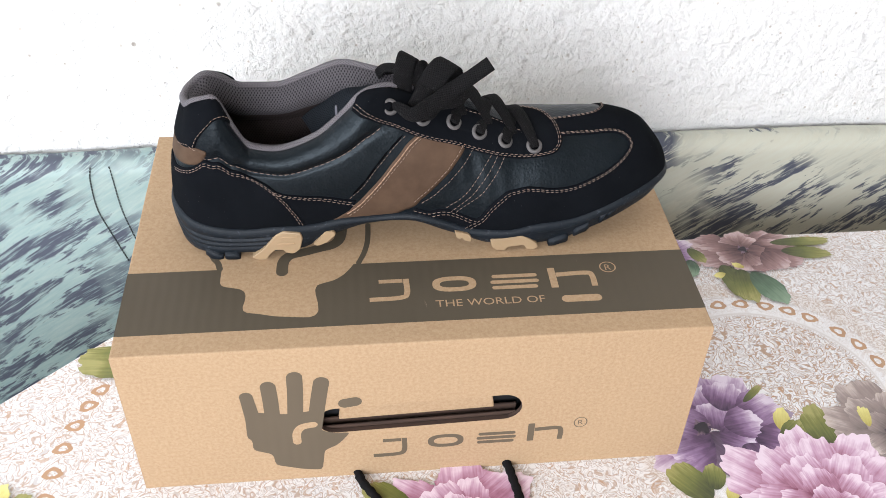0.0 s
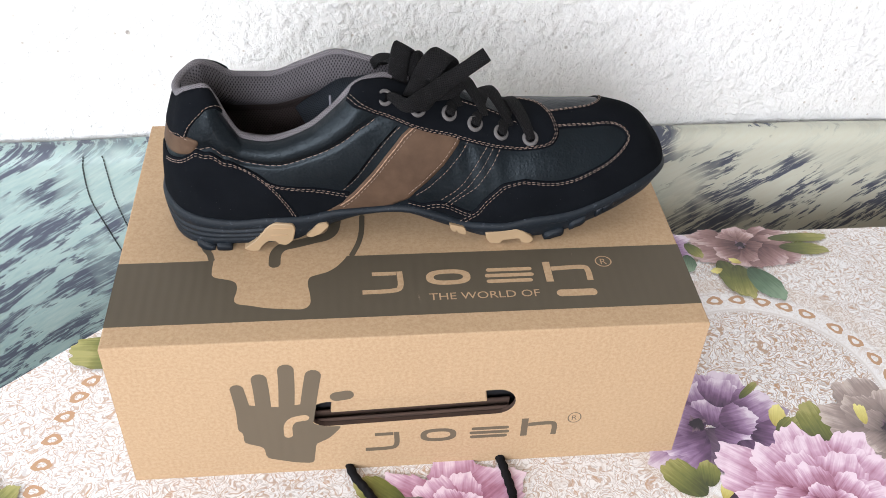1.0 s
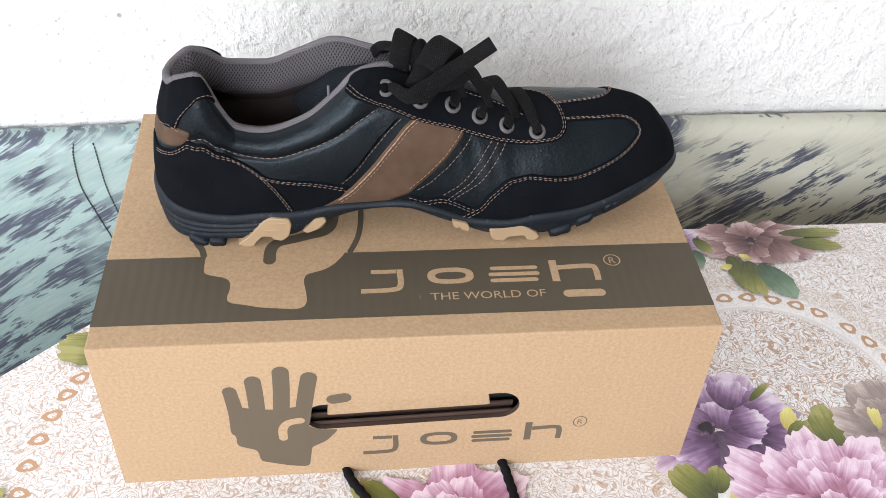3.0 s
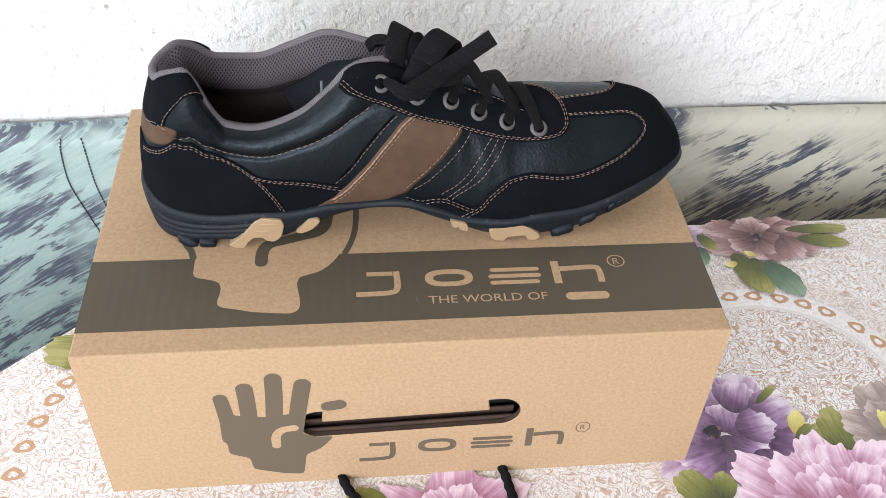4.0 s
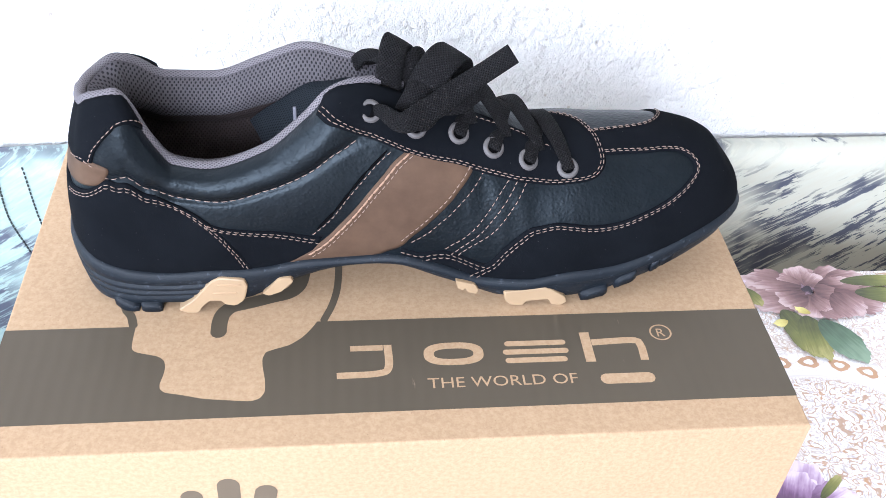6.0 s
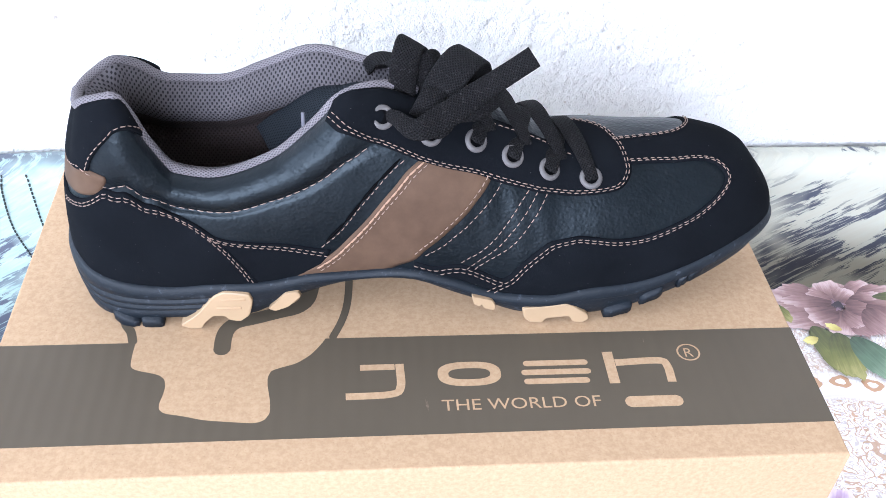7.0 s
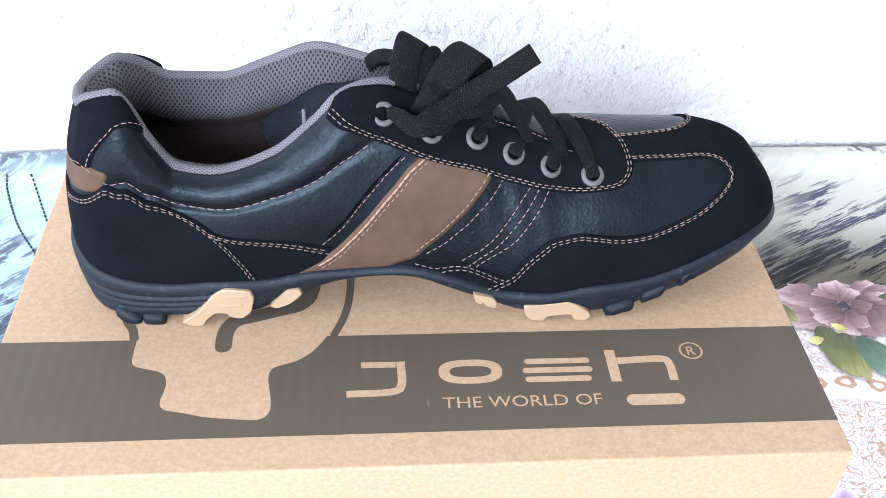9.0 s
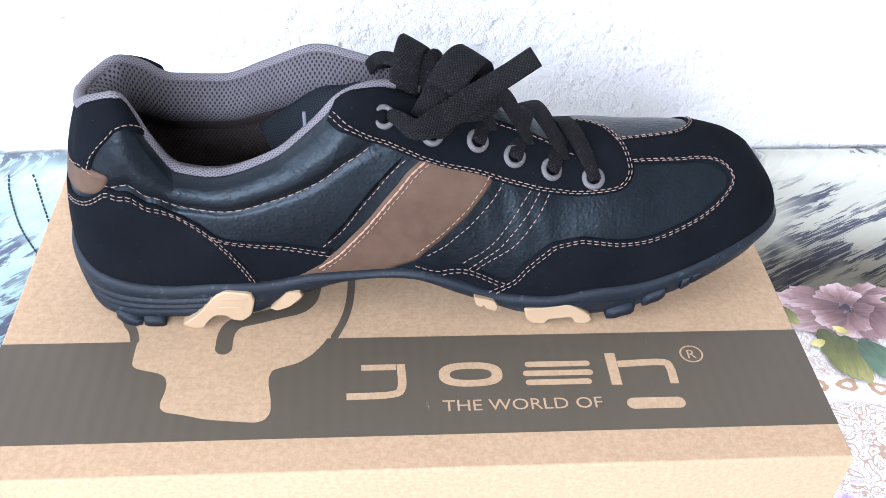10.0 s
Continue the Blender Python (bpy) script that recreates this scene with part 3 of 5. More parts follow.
# seam lines on the upper, as (u, v)
HEEL_TOP_LINE = [(0.1604, 0.462), (0.170, 0.525), (0.186, 0.590), (0.208, 0.675), (0.226, 0.810), (0.238, 0.992)]
PAD_LINE = [(0.1748, 0.388), (0.1948, 0.378), (0.2313, 0.428), (0.2601, 0.559), (0.2834, 0.559), (0.3056, 0.542), (0.3211, 0.528), (0.3421, 0.522), (0.3576, 0.522), (0.3731, 0.505), (0.3931, 0.478), (0.4119, 0.478), (0.4285, 0.498), (0.4418, 0.552)]
COUNTER_LINE = [(0.0762, 0.268), (0.1194, 0.298), (0.1427, 0.314), (0.1671, 0.351), (0.1815, 0.375), (0.2025, 0.361), (0.2302, 0.395), (0.2601, 0.508), (0.2823, 0.458), (0.2978, 0.378), (0.3122, 0.274), (0.3266, 0.14), (0.3388, 0.017)]
WEDGE_LINE = [(0.3, 0.355), (0.3133, 0.314), (0.3388, 0.264), (0.3643, 0.211), (0.3898, 0.134), (0.4086, 0.097)]
STRIPE_BACK = [(0.4839, 0.518), (0.4729, 0.441), (0.4629, 0.355), (0.4485, 0.258), (0.4341, 0.177), (0.4141, 0.094), (0.3931, 0.043), (0.3765, 0.017)]
STRIPE_FRONT = [(0.5438, 0.518), (0.5393, 0.458), (0.5327, 0.388), (0.5238, 0.304), (0.5127, 0.224), (0.5006, 0.147), (0.4895, 0.087), (0.4806, 0.04), (0.4629, 0.01)]
ROW_A = [(0.4706, 0.495), (0.4629, 0.445), (0.4485, 0.348), (0.4341, 0.264), (0.4197, 0.181), (0.3997, 0.12)]
ROW_B = [(0.5537, 0.528), (0.5471, 0.445), (0.5382, 0.358), (0.526, 0.258), (0.515, 0.187), (0.5039, 0.124), (0.4884, 0.06)]
ROW_C = [(0.577, 0.522), (0.567, 0.408), (0.5582, 0.311), (0.5493, 0.234), (0.5382, 0.157), (0.526, 0.1), (0.5172, 0.057)]
ROW_D = [(0.5848, 0.532), (0.577, 0.418), (0.5659, 0.304), (0.5548, 0.214), (0.5427, 0.144), (0.5294, 0.074), (0.526, 0.054)]
ROW_E = [(0.5936, 0.542), (0.5848, 0.408), (0.5737, 0.291), (0.5626, 0.207), (0.5504, 0.154), (0.536, 0.084), (0.5316, 0.054)]
TOE_LINE = [(0.5382, 0.003), (0.5548, 0.05), (0.5648, 0.08), (0.5737, 0.14), (0.5848, 0.204), (0.5969, 0.274), (0.6091, 0.301), (0.6246, 0.314), (0.6413, 0.294), (0.6634, 0.278), (0.6933, 0.288), (0.7243, 0.324), (0.752, 0.371), (0.7764, 0.441), (0.7953, 0.525), (0.7997, 0.589), (0.7908, 0.659), (0.7742, 0.709), (0.7509, 0.726), (0.7255, 0.729), (0.6933, 0.749), (0.6723, 0.753)]
TOE_TOP = [(0.6612, 0.983), (0.6889, 0.995), (0.721, 1.008), (0.741, 1.053), (0.7543, 1.158), (0.7576, 1.312)]
EYESTAY_LINE = [(0.4108, 0.835), (0.4197, 0.688), (0.4341, 0.612), (0.4529, 0.555), (0.4717, 0.523), (0.4895, 0.501), (0.5083, 0.494), (0.5316, 0.505), (0.5559, 0.512), (0.5814, 0.523), (0.6069, 0.555), (0.6346, 0.555), (0.6557, 0.569), (0.6678, 0.605), (0.6756, 0.688), (0.6756, 0.788), (0.6712, 0.931), (0.6634, 1.024), (0.6523, 1.092), (0.6368, 1.139), (0.6213, 1.164)]
EYELETS = [(0.4529, 0.726), (0.4917, 0.669), (0.5294, 0.692), (0.5615, 0.679), (0.5947, 0.689), (0.6346, 0.666)]
TAB_LINE = [(0.085, 0.475), (0.1327, 0.495), (0.1527, 0.472), (0.177, 0.452), (0.1903, 0.431), (0.1793, 0.375), (0.1671, 0.348), (0.1438, 0.331), (0.1117, 0.324), (0.075, 0.312)]
ARCH_LINE = [(0.4806, 0.033), (0.4972, 0.03), (0.5116, 0.054), (0.526, 0.07), (0.5415, 0.07), (0.5604, 0.06)]


# ---- shoe materials ----
def leather_material():
    s = Shade("grained_leather", rough=0.46, spec=0.22)
    at = s.place()
    bent = s.node("VectorMath", 0, {"operation": "ADD"}, i0=at, i1=s.node("VectorMath", 0, {"operation": "SCALE"}, i0=s.node("TexNoise", 1, Vector=at, Scale=260.0), Scale=0.0016))
    cells = s.voronoi(bent, 560)
    wear = s.noise(at, 38, 4)
    s.colour(s.mix(wear, (0.0016, 0.0024, 0.0034), (0.0040, 0.0058, 0.0080)))
    s.put(s.bsdf, "Specular Tint", (0.80, 0.93, 1.0, 1))
    s.put(s.bsdf, "Roughness", s.math("MULTIPLY_ADD", wear, 0.2, 0.30))
    s.bump(s.ramp(cells, (0.05, 1.0), (0.62, 0.0)), 0.24, 0.00036).bump(s.noise(at, 150, 3), 0.40, 0.0010).bump(s.noise(at, 30, 2), 0.25, 0.003)
    return s.mat


def suede_material():
    s = Shade("black_suede", rough=1.0, spec=0.04)
    at = s.place()
    nap = s.noise(at, 1500, 3)
    cloud = s.noise(at, 45, 4)
    c = s.mix(cloud, (0.0024, 0.0028, 0.0036), (0.0064, 0.0074, 0.0094))
    c = s.mix(s.ramp(s.voronoi(at, 240), (0.03, 0.45), (0.05, 0.0)), c, (0.16, 0.15, 0.14))
    s.colour(c)
    s.bump(nap, 0.3, 0.0003).bump(cloud, 0.2, 0.0015)
    return s.mat


def brown_material():
    s = Shade("brown_nubuck", rough=0.7, spec=0.14)
    at = s.place()
    cloud = s.noise(at, 55, 5, 0.6)
    s.colour(s.mix(s.ramp(cloud, (0.3, 0.0), (0.7, 1.0)), (0.053, 0.031, 0.019), (0.083, 0.050, 0.031)))
    s.bump(s.noise(at, 900, 3), 0.15, 0.0003)
    return s.mat


def rubber_material():
    s = Shade("dark_rubber", rough=0.58, spec=0.22)
    at = s.place()
    n = s.noise(at, 60, 5)
    c = s.mix(n, (0.0034, 0.0054, 0.0080), (0.0084, 0.0122, 0.0172))
    s.colour(s.mix(s.ramp(s.noise(at, 300, 4, 0.7), (0.60, 0.0), (0.74, 0.55)), c, (0.085, 0.098, 0.120)))
    s.bump(s.noise(at, 500, 4), 0.28, 0.0006).bump(s.noise(at, 140, 3), 0.22, 0.0010).bump(n, 0.15, 0.001)
    return s.mat


def tan_rubber_material():
    s = Shade("tan_rubber", rough=0.5, spec=0.4)
    s.colour(s.mix(s.noise(s.place(), 90, 4), (0.26, 0.178, 0.100), (0.32, 0.225, 0.132)))
    return s.mat


def mesh_fabric_material(name, dark, light, pitch):
    """Knitted spacer mesh: staggered rows of small dark holes in a paler net."""
    s = Shade(name, rough=0.85, spec=0.15)
    k = 2 * math.pi / pitch
    uv = s.node("UVMap", 0)
    uv = s.node("VectorMath", 0, {"operation": "ADD"}, i0=uv, i1=s.node("VectorMath", 0, {"operation": "SCALE"}, i0=s.node("TexNoise", 1, Vector=s.place(), Scale=160.0), Scale=pitch * 0.45))
    x = s.node("SeparateXYZ", 0, Vector=uv)
    y = s.tree.nodes[-1].outputs[1]
    hole = s.math("MULTIPLY", s.math("COSINE", s.math("MULTIPLY", x, k)), s.math("COSINE", s.math("MULTIPLY", y, k * 0.62)))
    c = s.ramp(hole, (0.12, 1.0), (0.62, 0.0))
    pale = s.mix(s.noise(s.place(), 45, 3), tuple(v * 0.7 for v in light), light)
    s.colour(s.mix(c, dark, pale))
    s.bump(c, 0.7, 0.0006)
    return s.mat


def lace_material():
    s = Shade("woven_black_lace", rough=0.8, spec=0.10)
    uv = s.node("UVMap", 0)
    a = s.node("TexWave", 0, {"wave": ("BANDS", "DIAGONAL")}, Vector=uv, Scale=1.1)
    b = s.node("TexWave", 0, {"wave": ("BANDS", "DIAGONAL")}, Vector=s.node("Mapping", 0, Vector=uv, Scale=(1, -1, 1)), Scale=1.1)
    weave = s.math("MAXIMUM", a, b)
    speck = s.noise(s.place(), 1100, 2)
    c = s.mix(s.ramp(weave, (0.3, 0.0), (0.9, 1.0)), (0.0012, 0.0011, 0.0012), (0.0072, 0.0067, 0.0070))
    s.colour(s.mix(s.ramp(speck, (0.60, 0.0), (0.72, 0.3)), c, (0.06, 0.056, 0.056)))
    s.bump(weave, 0.6, 0.0007)
    return s.mat


LEATHER = leather_material()
SUEDE = suede_material()
BROWN = brown_material()
RUBBER = rubber_material()
TAN = tan_rubber_material()
MESH = mesh_fabric_material("grey_mesh_lining", (0.014, 0.013, 0.015), (0.088, 0.080, 0.086), 0.0019)
BINDING = mesh_fabric_material("grey_binding", (0.050, 0.046, 0.050), (0.165, 0.150, 0.160), 0.0012)
LINING = mesh_fabric_material("dark_lining", (0.016, 0.011, 0.010), (0.042, 0.032, 0.030), 0.0018)
INSOLE = Shade("brown_insole", (0.062, 0.034, 0.024), 0.9).mat
LACE = lace_material()
THREAD = Shade("beige_thread", (0.215, 0.150, 0.118), 0.75).mat
EDGE_TAN = Shade("cut_leather_edge", (0.26, 0.155, 0.10), 0.7).mat
THREAD_DARK = Shade("black_thread", (0.0015, 0.0015, 0.0018), 0.95, spec=0.05).mat
METAL = Shade("eyelet_metal", (0.088, 0.081, 0.079), 0.66, 0.25).mat

SHOE = tagged(new("shoe"), "black leather and suede lace-up shoe with brown stripe", "shoe")

# ---- shoe: base upper ----
pad_edge = table(0.0, 0.45, *[c for p in PAD_LINE for c in p], 0.47, 0.60, 1.0, 0.6)


def relief(u, v):
    """Padding round the ankle, folds at the joint of the toes."""
    w = np.where(v <= 1, v, 2 - v)
    pad = np.clip((w - pad_edge(u)) / 0.16, 0, 1) * (u < 0.46) * np.clip((0.46 - u) / 0.05, 0, 1)
    up = 0.0030 * np.sin(pad * np.pi / 2) * np.clip((1.06 - w) / 0.3, 0, 1)
    low = 0.0012 * np.exp(-(((w - pad_edge(u)) / 0.03) ** 2)) * (u < 0.46)
    x = station(u)
    fold = 0.00022 * np.sin(520 * x + 9 * w) * np.exp(-(((x - 0.045) / 0.022) ** 2)) * np.sin(np.pi * np.clip(w / 0.6, 0, 1))
    return (up - low) * np.clip((u - 0.10) / 0.12, 0, 1) + fold


def upper_sheet(u0, u1, nu, v0, v1, nv):
    v = np.linspace(v0, v1, nv)
    return sheet([[tuple(p) for p in upper(np.full(nv, u), v, relief(np.full(nv, u), v))] for u in np.linspace(u0, u1, nu)])


part("quarter", upper_sheet(0.004, 0.996, 240, 0.0, 1.0, 64), LEATHER, SHOE, "grained black leather quarter")
part("quarter", upper_sheet(0.004, 0.996, 160, 1.0001, 2.0, 40), LEATHER, SHOE, "grained black leather quarter")

# ---- shoe: overlays ----
SU, SV = 0.40, 0.085


def inside(poly, x, y):
    px, py = poly[:, 0], poly[:, 1]
    qx, qy = np.roll(px, 1), np.roll(py, 1)
    hit = ((py > y) != (qy > y)) & (x < (qx - px) * (y - py) / np.where(qy == py, 1e-9, qy - py) + px)
    return hit.sum() % 2 == 1


def overlay(name, outline, thick, mat, label="", flip=False, step=0.0030):
    """A piece of leather cut to an outline in (u, v), laid on the upper with a rolled edge."""
    from mathutils.geometry import delaunay_2d_cdt
    poly = np.array(outline, float) * (SU, SV)
    dense = []
    for a, b in zip(poly, np.roll(poly, -1, 0)):
        n = max(1, int(np.linalg.norm(b - a) / 0.0016))
        dense += [a + (b - a) * k / n for k in range(n)]
    edge = np.array(dense)
    pts = [Vector(p) for p in edge]
    lo, hi = edge.min(0), edge.max(0)
    tang = np.roll(edge, -1, 0) - np.roll(edge, 1, 0)
    norm = np.stack([-tang[:, 1], tang[:, 0]], 1)
    norm /= np.linalg.norm(norm, axis=1)[:, None] + 1e-12
    area = 0.5 * np.sum(edge[:, 0] * np.roll(edge[:, 1], -1) - np.roll(edge[:, 0], -1) * edge[:, 1])
    ring = edge + norm * (0.0011 if area > 0 else -0.0011)
    extra = [p for p in ring if inside(edge, *p) and np.min(np.linalg.norm(edge - p, axis=1)) > 0.0009]
    for i, x in enumerate(np.arange(lo[0] + step / 2, hi[0], step)):
        for y in np.arange(lo[1] + step / 2 + (i % 2) * step / 2, hi[1], step):
            if inside(edge, x, y) and np.min(np.linalg.norm(edge - (x, y), axis=1)) > 0.0024:
                extra.append((x, y))
    pts += [Vector(p) for p in extra]
    n = len(edge)
    vs, _, faces, _, _, _ = delaunay_2d_cdt(pts, [(i, (i + 1) % n) for i in range(n)], [], 1, 1e-7)
    flat = np.array([tuple(v) for v in vs]) / (SU, SV)
    u, v = flat[:, 0], flat[:, 1]
    gap = np.array([np.min(np.linalg.norm(edge - q * (SU, SV), axis=1)) for q in flat])
    out = np.where(gap < 1e-5, 0.45 * thick, thick) + relief(u, v)
    if flip:
        v = 2 - np.minimum(v, 0.95)
    top = upper(u, v, out)
    low = upper(u, v, relief(u, v) - 0.0012)
    bm = bmesh.new()
    tv = [bm.verts.new(p) for p in top]
    for fc in faces:
        bm.faces.new([tv[i] for i in fc])
    rim = [e for e in bm.edges if e.is_boundary]
    index = {vert: i for i, vert in enumerate(tv)}
    lv = {}
    for e in rim:
        for vert in e.verts:
            if vert not in lv:
                lv[vert] = bm.verts.new(low[index[vert]])
        a, b = e.verts
        bm.faces.new((a, b, lv[b], lv[a]))
    return part(name, bm, mat, SHOE, label)


def line(points, count=60):
    return [tuple(p) for p in smooth_line([(u * SU, v * SV) for u, v in points], count) / (SU, SV)]


def stitching(points, shift=0.0, out=0.0014, mat=None, length=0.0020, gap=0.0010, thick=0.00021, flip=False, name="stitching"):
    """A row of thread stitches along a line in (u, v), shift metres to its side."""
    fine = np.array(line(points, 300))
    flat = fine * (SU, SV)
    tang = np.gradient(flat, axis=0)
    tang /= np.linalg.norm(tang, axis=1)[:, None] + 1e-12
    flat = flat + np.stack([-tang[:, 1], tang[:, 0]], 1) * shift
    u, v = flat[:, 0] / SU, np.clip(flat[:, 1] / SV, 0.0, 2 if max(q[1] for q in points) > 1 else 0.985)
    p = upper(u, 2 - v if flip else v, relief(u, v) + out)
    n = upper(u, 2 - v if flip else v, relief(u, v) + out + 0.001) - p
    run = np.r_[0, np.cumsum(np.linalg.norm(np.diff(p, axis=0), axis=1))]
    bm = bmesh.new()
    rng = random.Random(len(points) * 7 + int(shift * 1e5))
    at = 0.0
    while at + length < run[-1]:
        ends = [np.array([np.interp(at + d + rng.uniform(-0.00012, 0.00012), run, col) for col in p.T]) for d in (0, length)]
        up = np.array([np.interp(at, run, col) for col in n.T])
        up /= np.linalg.norm(up) + 1e-12
        along = (ends[1] - ends[0]) / (np.linalg.norm(ends[1] - ends[0]) + 1e-12)
        side = np.cross(along, up)
        rings = []
        for f, r, h in ((-0.02, 0.3, -0.0003), (0.2, 1.0, 0.0), (0.8, 1.0, 0.0), (1.02, 0.3, -0.0003)):
            c = ends[0] + (ends[1] - ends[0]) * f + up * h
            rings.append([bm.verts.new(c + thick * r * (math.cos(a) * side + math.sin(a) * up)) for a in np.arange(5) * 2 * math.pi / 5])
        for a, b in zip(rings, rings[1:]):
            for j in range(5):
                bm.faces.new((a[j], a[(j + 1) % 5], b[(j + 1) % 5], b[j]))
        at += length + gap
    return part(name, bm, mat or THREAD, SHOE)


def lower(points, dv=0.0, du=0.0):
    return [(u + du, v + dv) for u, v in points]


counter = line(COUNTER_LINE[:-1] + [(COUNTER_LINE[-1][0] + 0.004, 0.0)], 70)
toe = line(TOE_LINE, 110)
toe_top = line(TOE_TOP, 24)
# far half of the toe piece mirrors the near half about its middle strip
far_toe = [(0.752, 1.42), (0.735, 1.56), (0.70, 1.66), (0.66, 1.72), (0.61, 1.70), (0.57, 1.86), (0.54, 1.99)]
stay = line(EYESTAY_LINE, 90)
heel_top = line(HEEL_TOP_LINE, 30)

for flip in (False, True):
    overlay("heel_counter", [(0.006, 0.28)] + counter + [(0.006, 0.0)], 0.0013, SUEDE, "black suede heel counter", flip)
    overlay("heel_collar", [(0.006, 0.455), (0.08, 0.455), (0.14, 0.45)] + heel_top + [(0.20, 0.995), (0.10, 0.995), (0.006, 0.995)], 0.0013, SUEDE, "black suede heel top", flip)
    tab = line(TAB_LINE, 60)
    overlay("heel_tab", [(0.006, 0.470)] + tab + [(0.006, 0.310)], 0.0010, BROWN, "brown leather heel tab", flip, 0.002)
overlay("toe_guard", toe + toe_top + line(far_toe, 50) + [(0.60, 1.99), (0.80, 1.99), (0.994, 1.99), (0.994, 1.5), (0.994, 1.0), (0.994, 0.5), (0.994, 0.0), (0.80, 0.0), (0.66, 0.0)], 0.0013, SUEDE, "black suede toe guard")
wedge = line(WEDGE_LINE, 24)
overlay("side_wedge", [(0.306, 0.30)] + wedge + [(0.400, 0.03), (0.385, 0.0), (0.338, 0.0), (0.322, 0.15)], 0.0009, SUEDE, "black suede side wedge", step=0.002)
back, front = line(STRIPE_BACK, 40), line(STRIPE_FRONT, 40)
overlay("stripe", [(STRIPE_BACK[0][0] + 0.004, STRIPE_BACK[0][1] + 0.06), (STRIPE_FRONT[0][0] + 0.002, STRIPE_FRONT[0][1] + 0.05)] + front + [(0.455, 0.0), (0.376, 0.0)] + back[::-1], 0.0012, BROWN, "brown nubuck side stripe")
throat = [(0.610, 1.08), (0.604, 0.96), (0.594, 0.91), (0.553, 0.895), (0.52, 0.90), (0.48, 0.92), (0.45, 0.97), (0.43, 0.985), (0.416, 0.97)]
overlay("eyestay", stay + line(throat, 40), 0.0016, SUEDE, "black suede eyestay")
overlay("eyestay", [(u, v) for u, v in stay if 0.462 < u < 0.60 and v < 0.7] + line([(0.595, 0.80), (0.56, 0.86), (0.52, 0.87), (0.49, 0.86), (0.465, 0.84)], 40), 0.0014, SUEDE, "black suede eyestay", True)
arch = line(ARCH_LINE, 24)
overlay("arch_patch", arch + [(0.558, 0.0), (0.482, 0.0)], 0.0008, SUEDE, "small black suede patch", step=0.002)

# ---- shoe: stitching ----
for gap in (0.0013, 0.0025):
    stitching(COUNTER_LINE, -gap, 0.0017)
    stitching(WEDGE_LINE, -gap + 0.0004, 0.0013)
    stitching(TOE_LINE, -gap, 0.0017)
    stitching(TOE_TOP, -gap, 0.0017)
    stitching(EYESTAY_LINE, gap, 0.0020)
stitching(HEEL_TOP_LINE, 0.0014, 0.0017)
stitching(PAD_LINE, 0.0, 0.0006, length=0.0026)
stitching(TAB_LINE[:4], -0.0012, 0.0014)
stitching(STRIPE_BACK[:-1], 0.0026, 0.0016)
stitching(STRIPE_BACK[:-1], 0.0012, 0.0016, length=0.004, gap=0.0, thick=0.00045, mat=EDGE_TAN, name="stripe_edge")
stitching(STRIPE_FRONT[:-1], -0.0016, 0.0016)
for row in (ROW_A, ROW_B, ROW_C, ROW_D, ROW_E):
    stitching(row, 0.0, 0.0006)
stitching(lower(ROW_A, 0.0, -0.0035), 0.0, 0.0005, THREAD_DARK, 0.012, 0.0001, 0.0006, name="leather_edge")
stitching([(0.618, 0.83), (0.5947, 0.865), (0.5526, 0.845), (0.53, 0.845)], 0.0, 0.0020)
for gap in (0.0010, 0.0022):
    stitching(ARCH_LINE, -gap, 0.0012)

# ---- shoe: sole ----
sole_low = table(-0.15, 0.0104, -0.138, 0.0017, -0.12, 0.0028, -0.07, 0.0041, -0.05, 0.0128, -0.025, 0.0207, 0, 0.0224, 0.022, 0.0147, 0.036, 0.0093, 0.05, 0.0048, 0.09, 0.0032, 0.115, 0.0104, 0.14, 0.0186, 0.16, 0.0233, 0.175, 0.0298)


def outline(grow, count=90):
    """The footprint from the heel along the near side to the toe and back, grown outwards: rows of x, y."""
    u = np.linspace(0.0, 1.0, count)
    near, far = upper(u, np.zeros(count)), upper(u[::-1], np.full(count, 2.0))
    p = np.vstack([near[:, :2], far[1:-1, :2]])
    t = np.roll(p, -1, 0) - np.roll(p, 1, 0)
    n = np.stack([t[:, 1], -t[:, 0]], 1)
    n /= np.linalg.norm(n, axis=1)[:, None] + 1e-12
    return p + n * grow


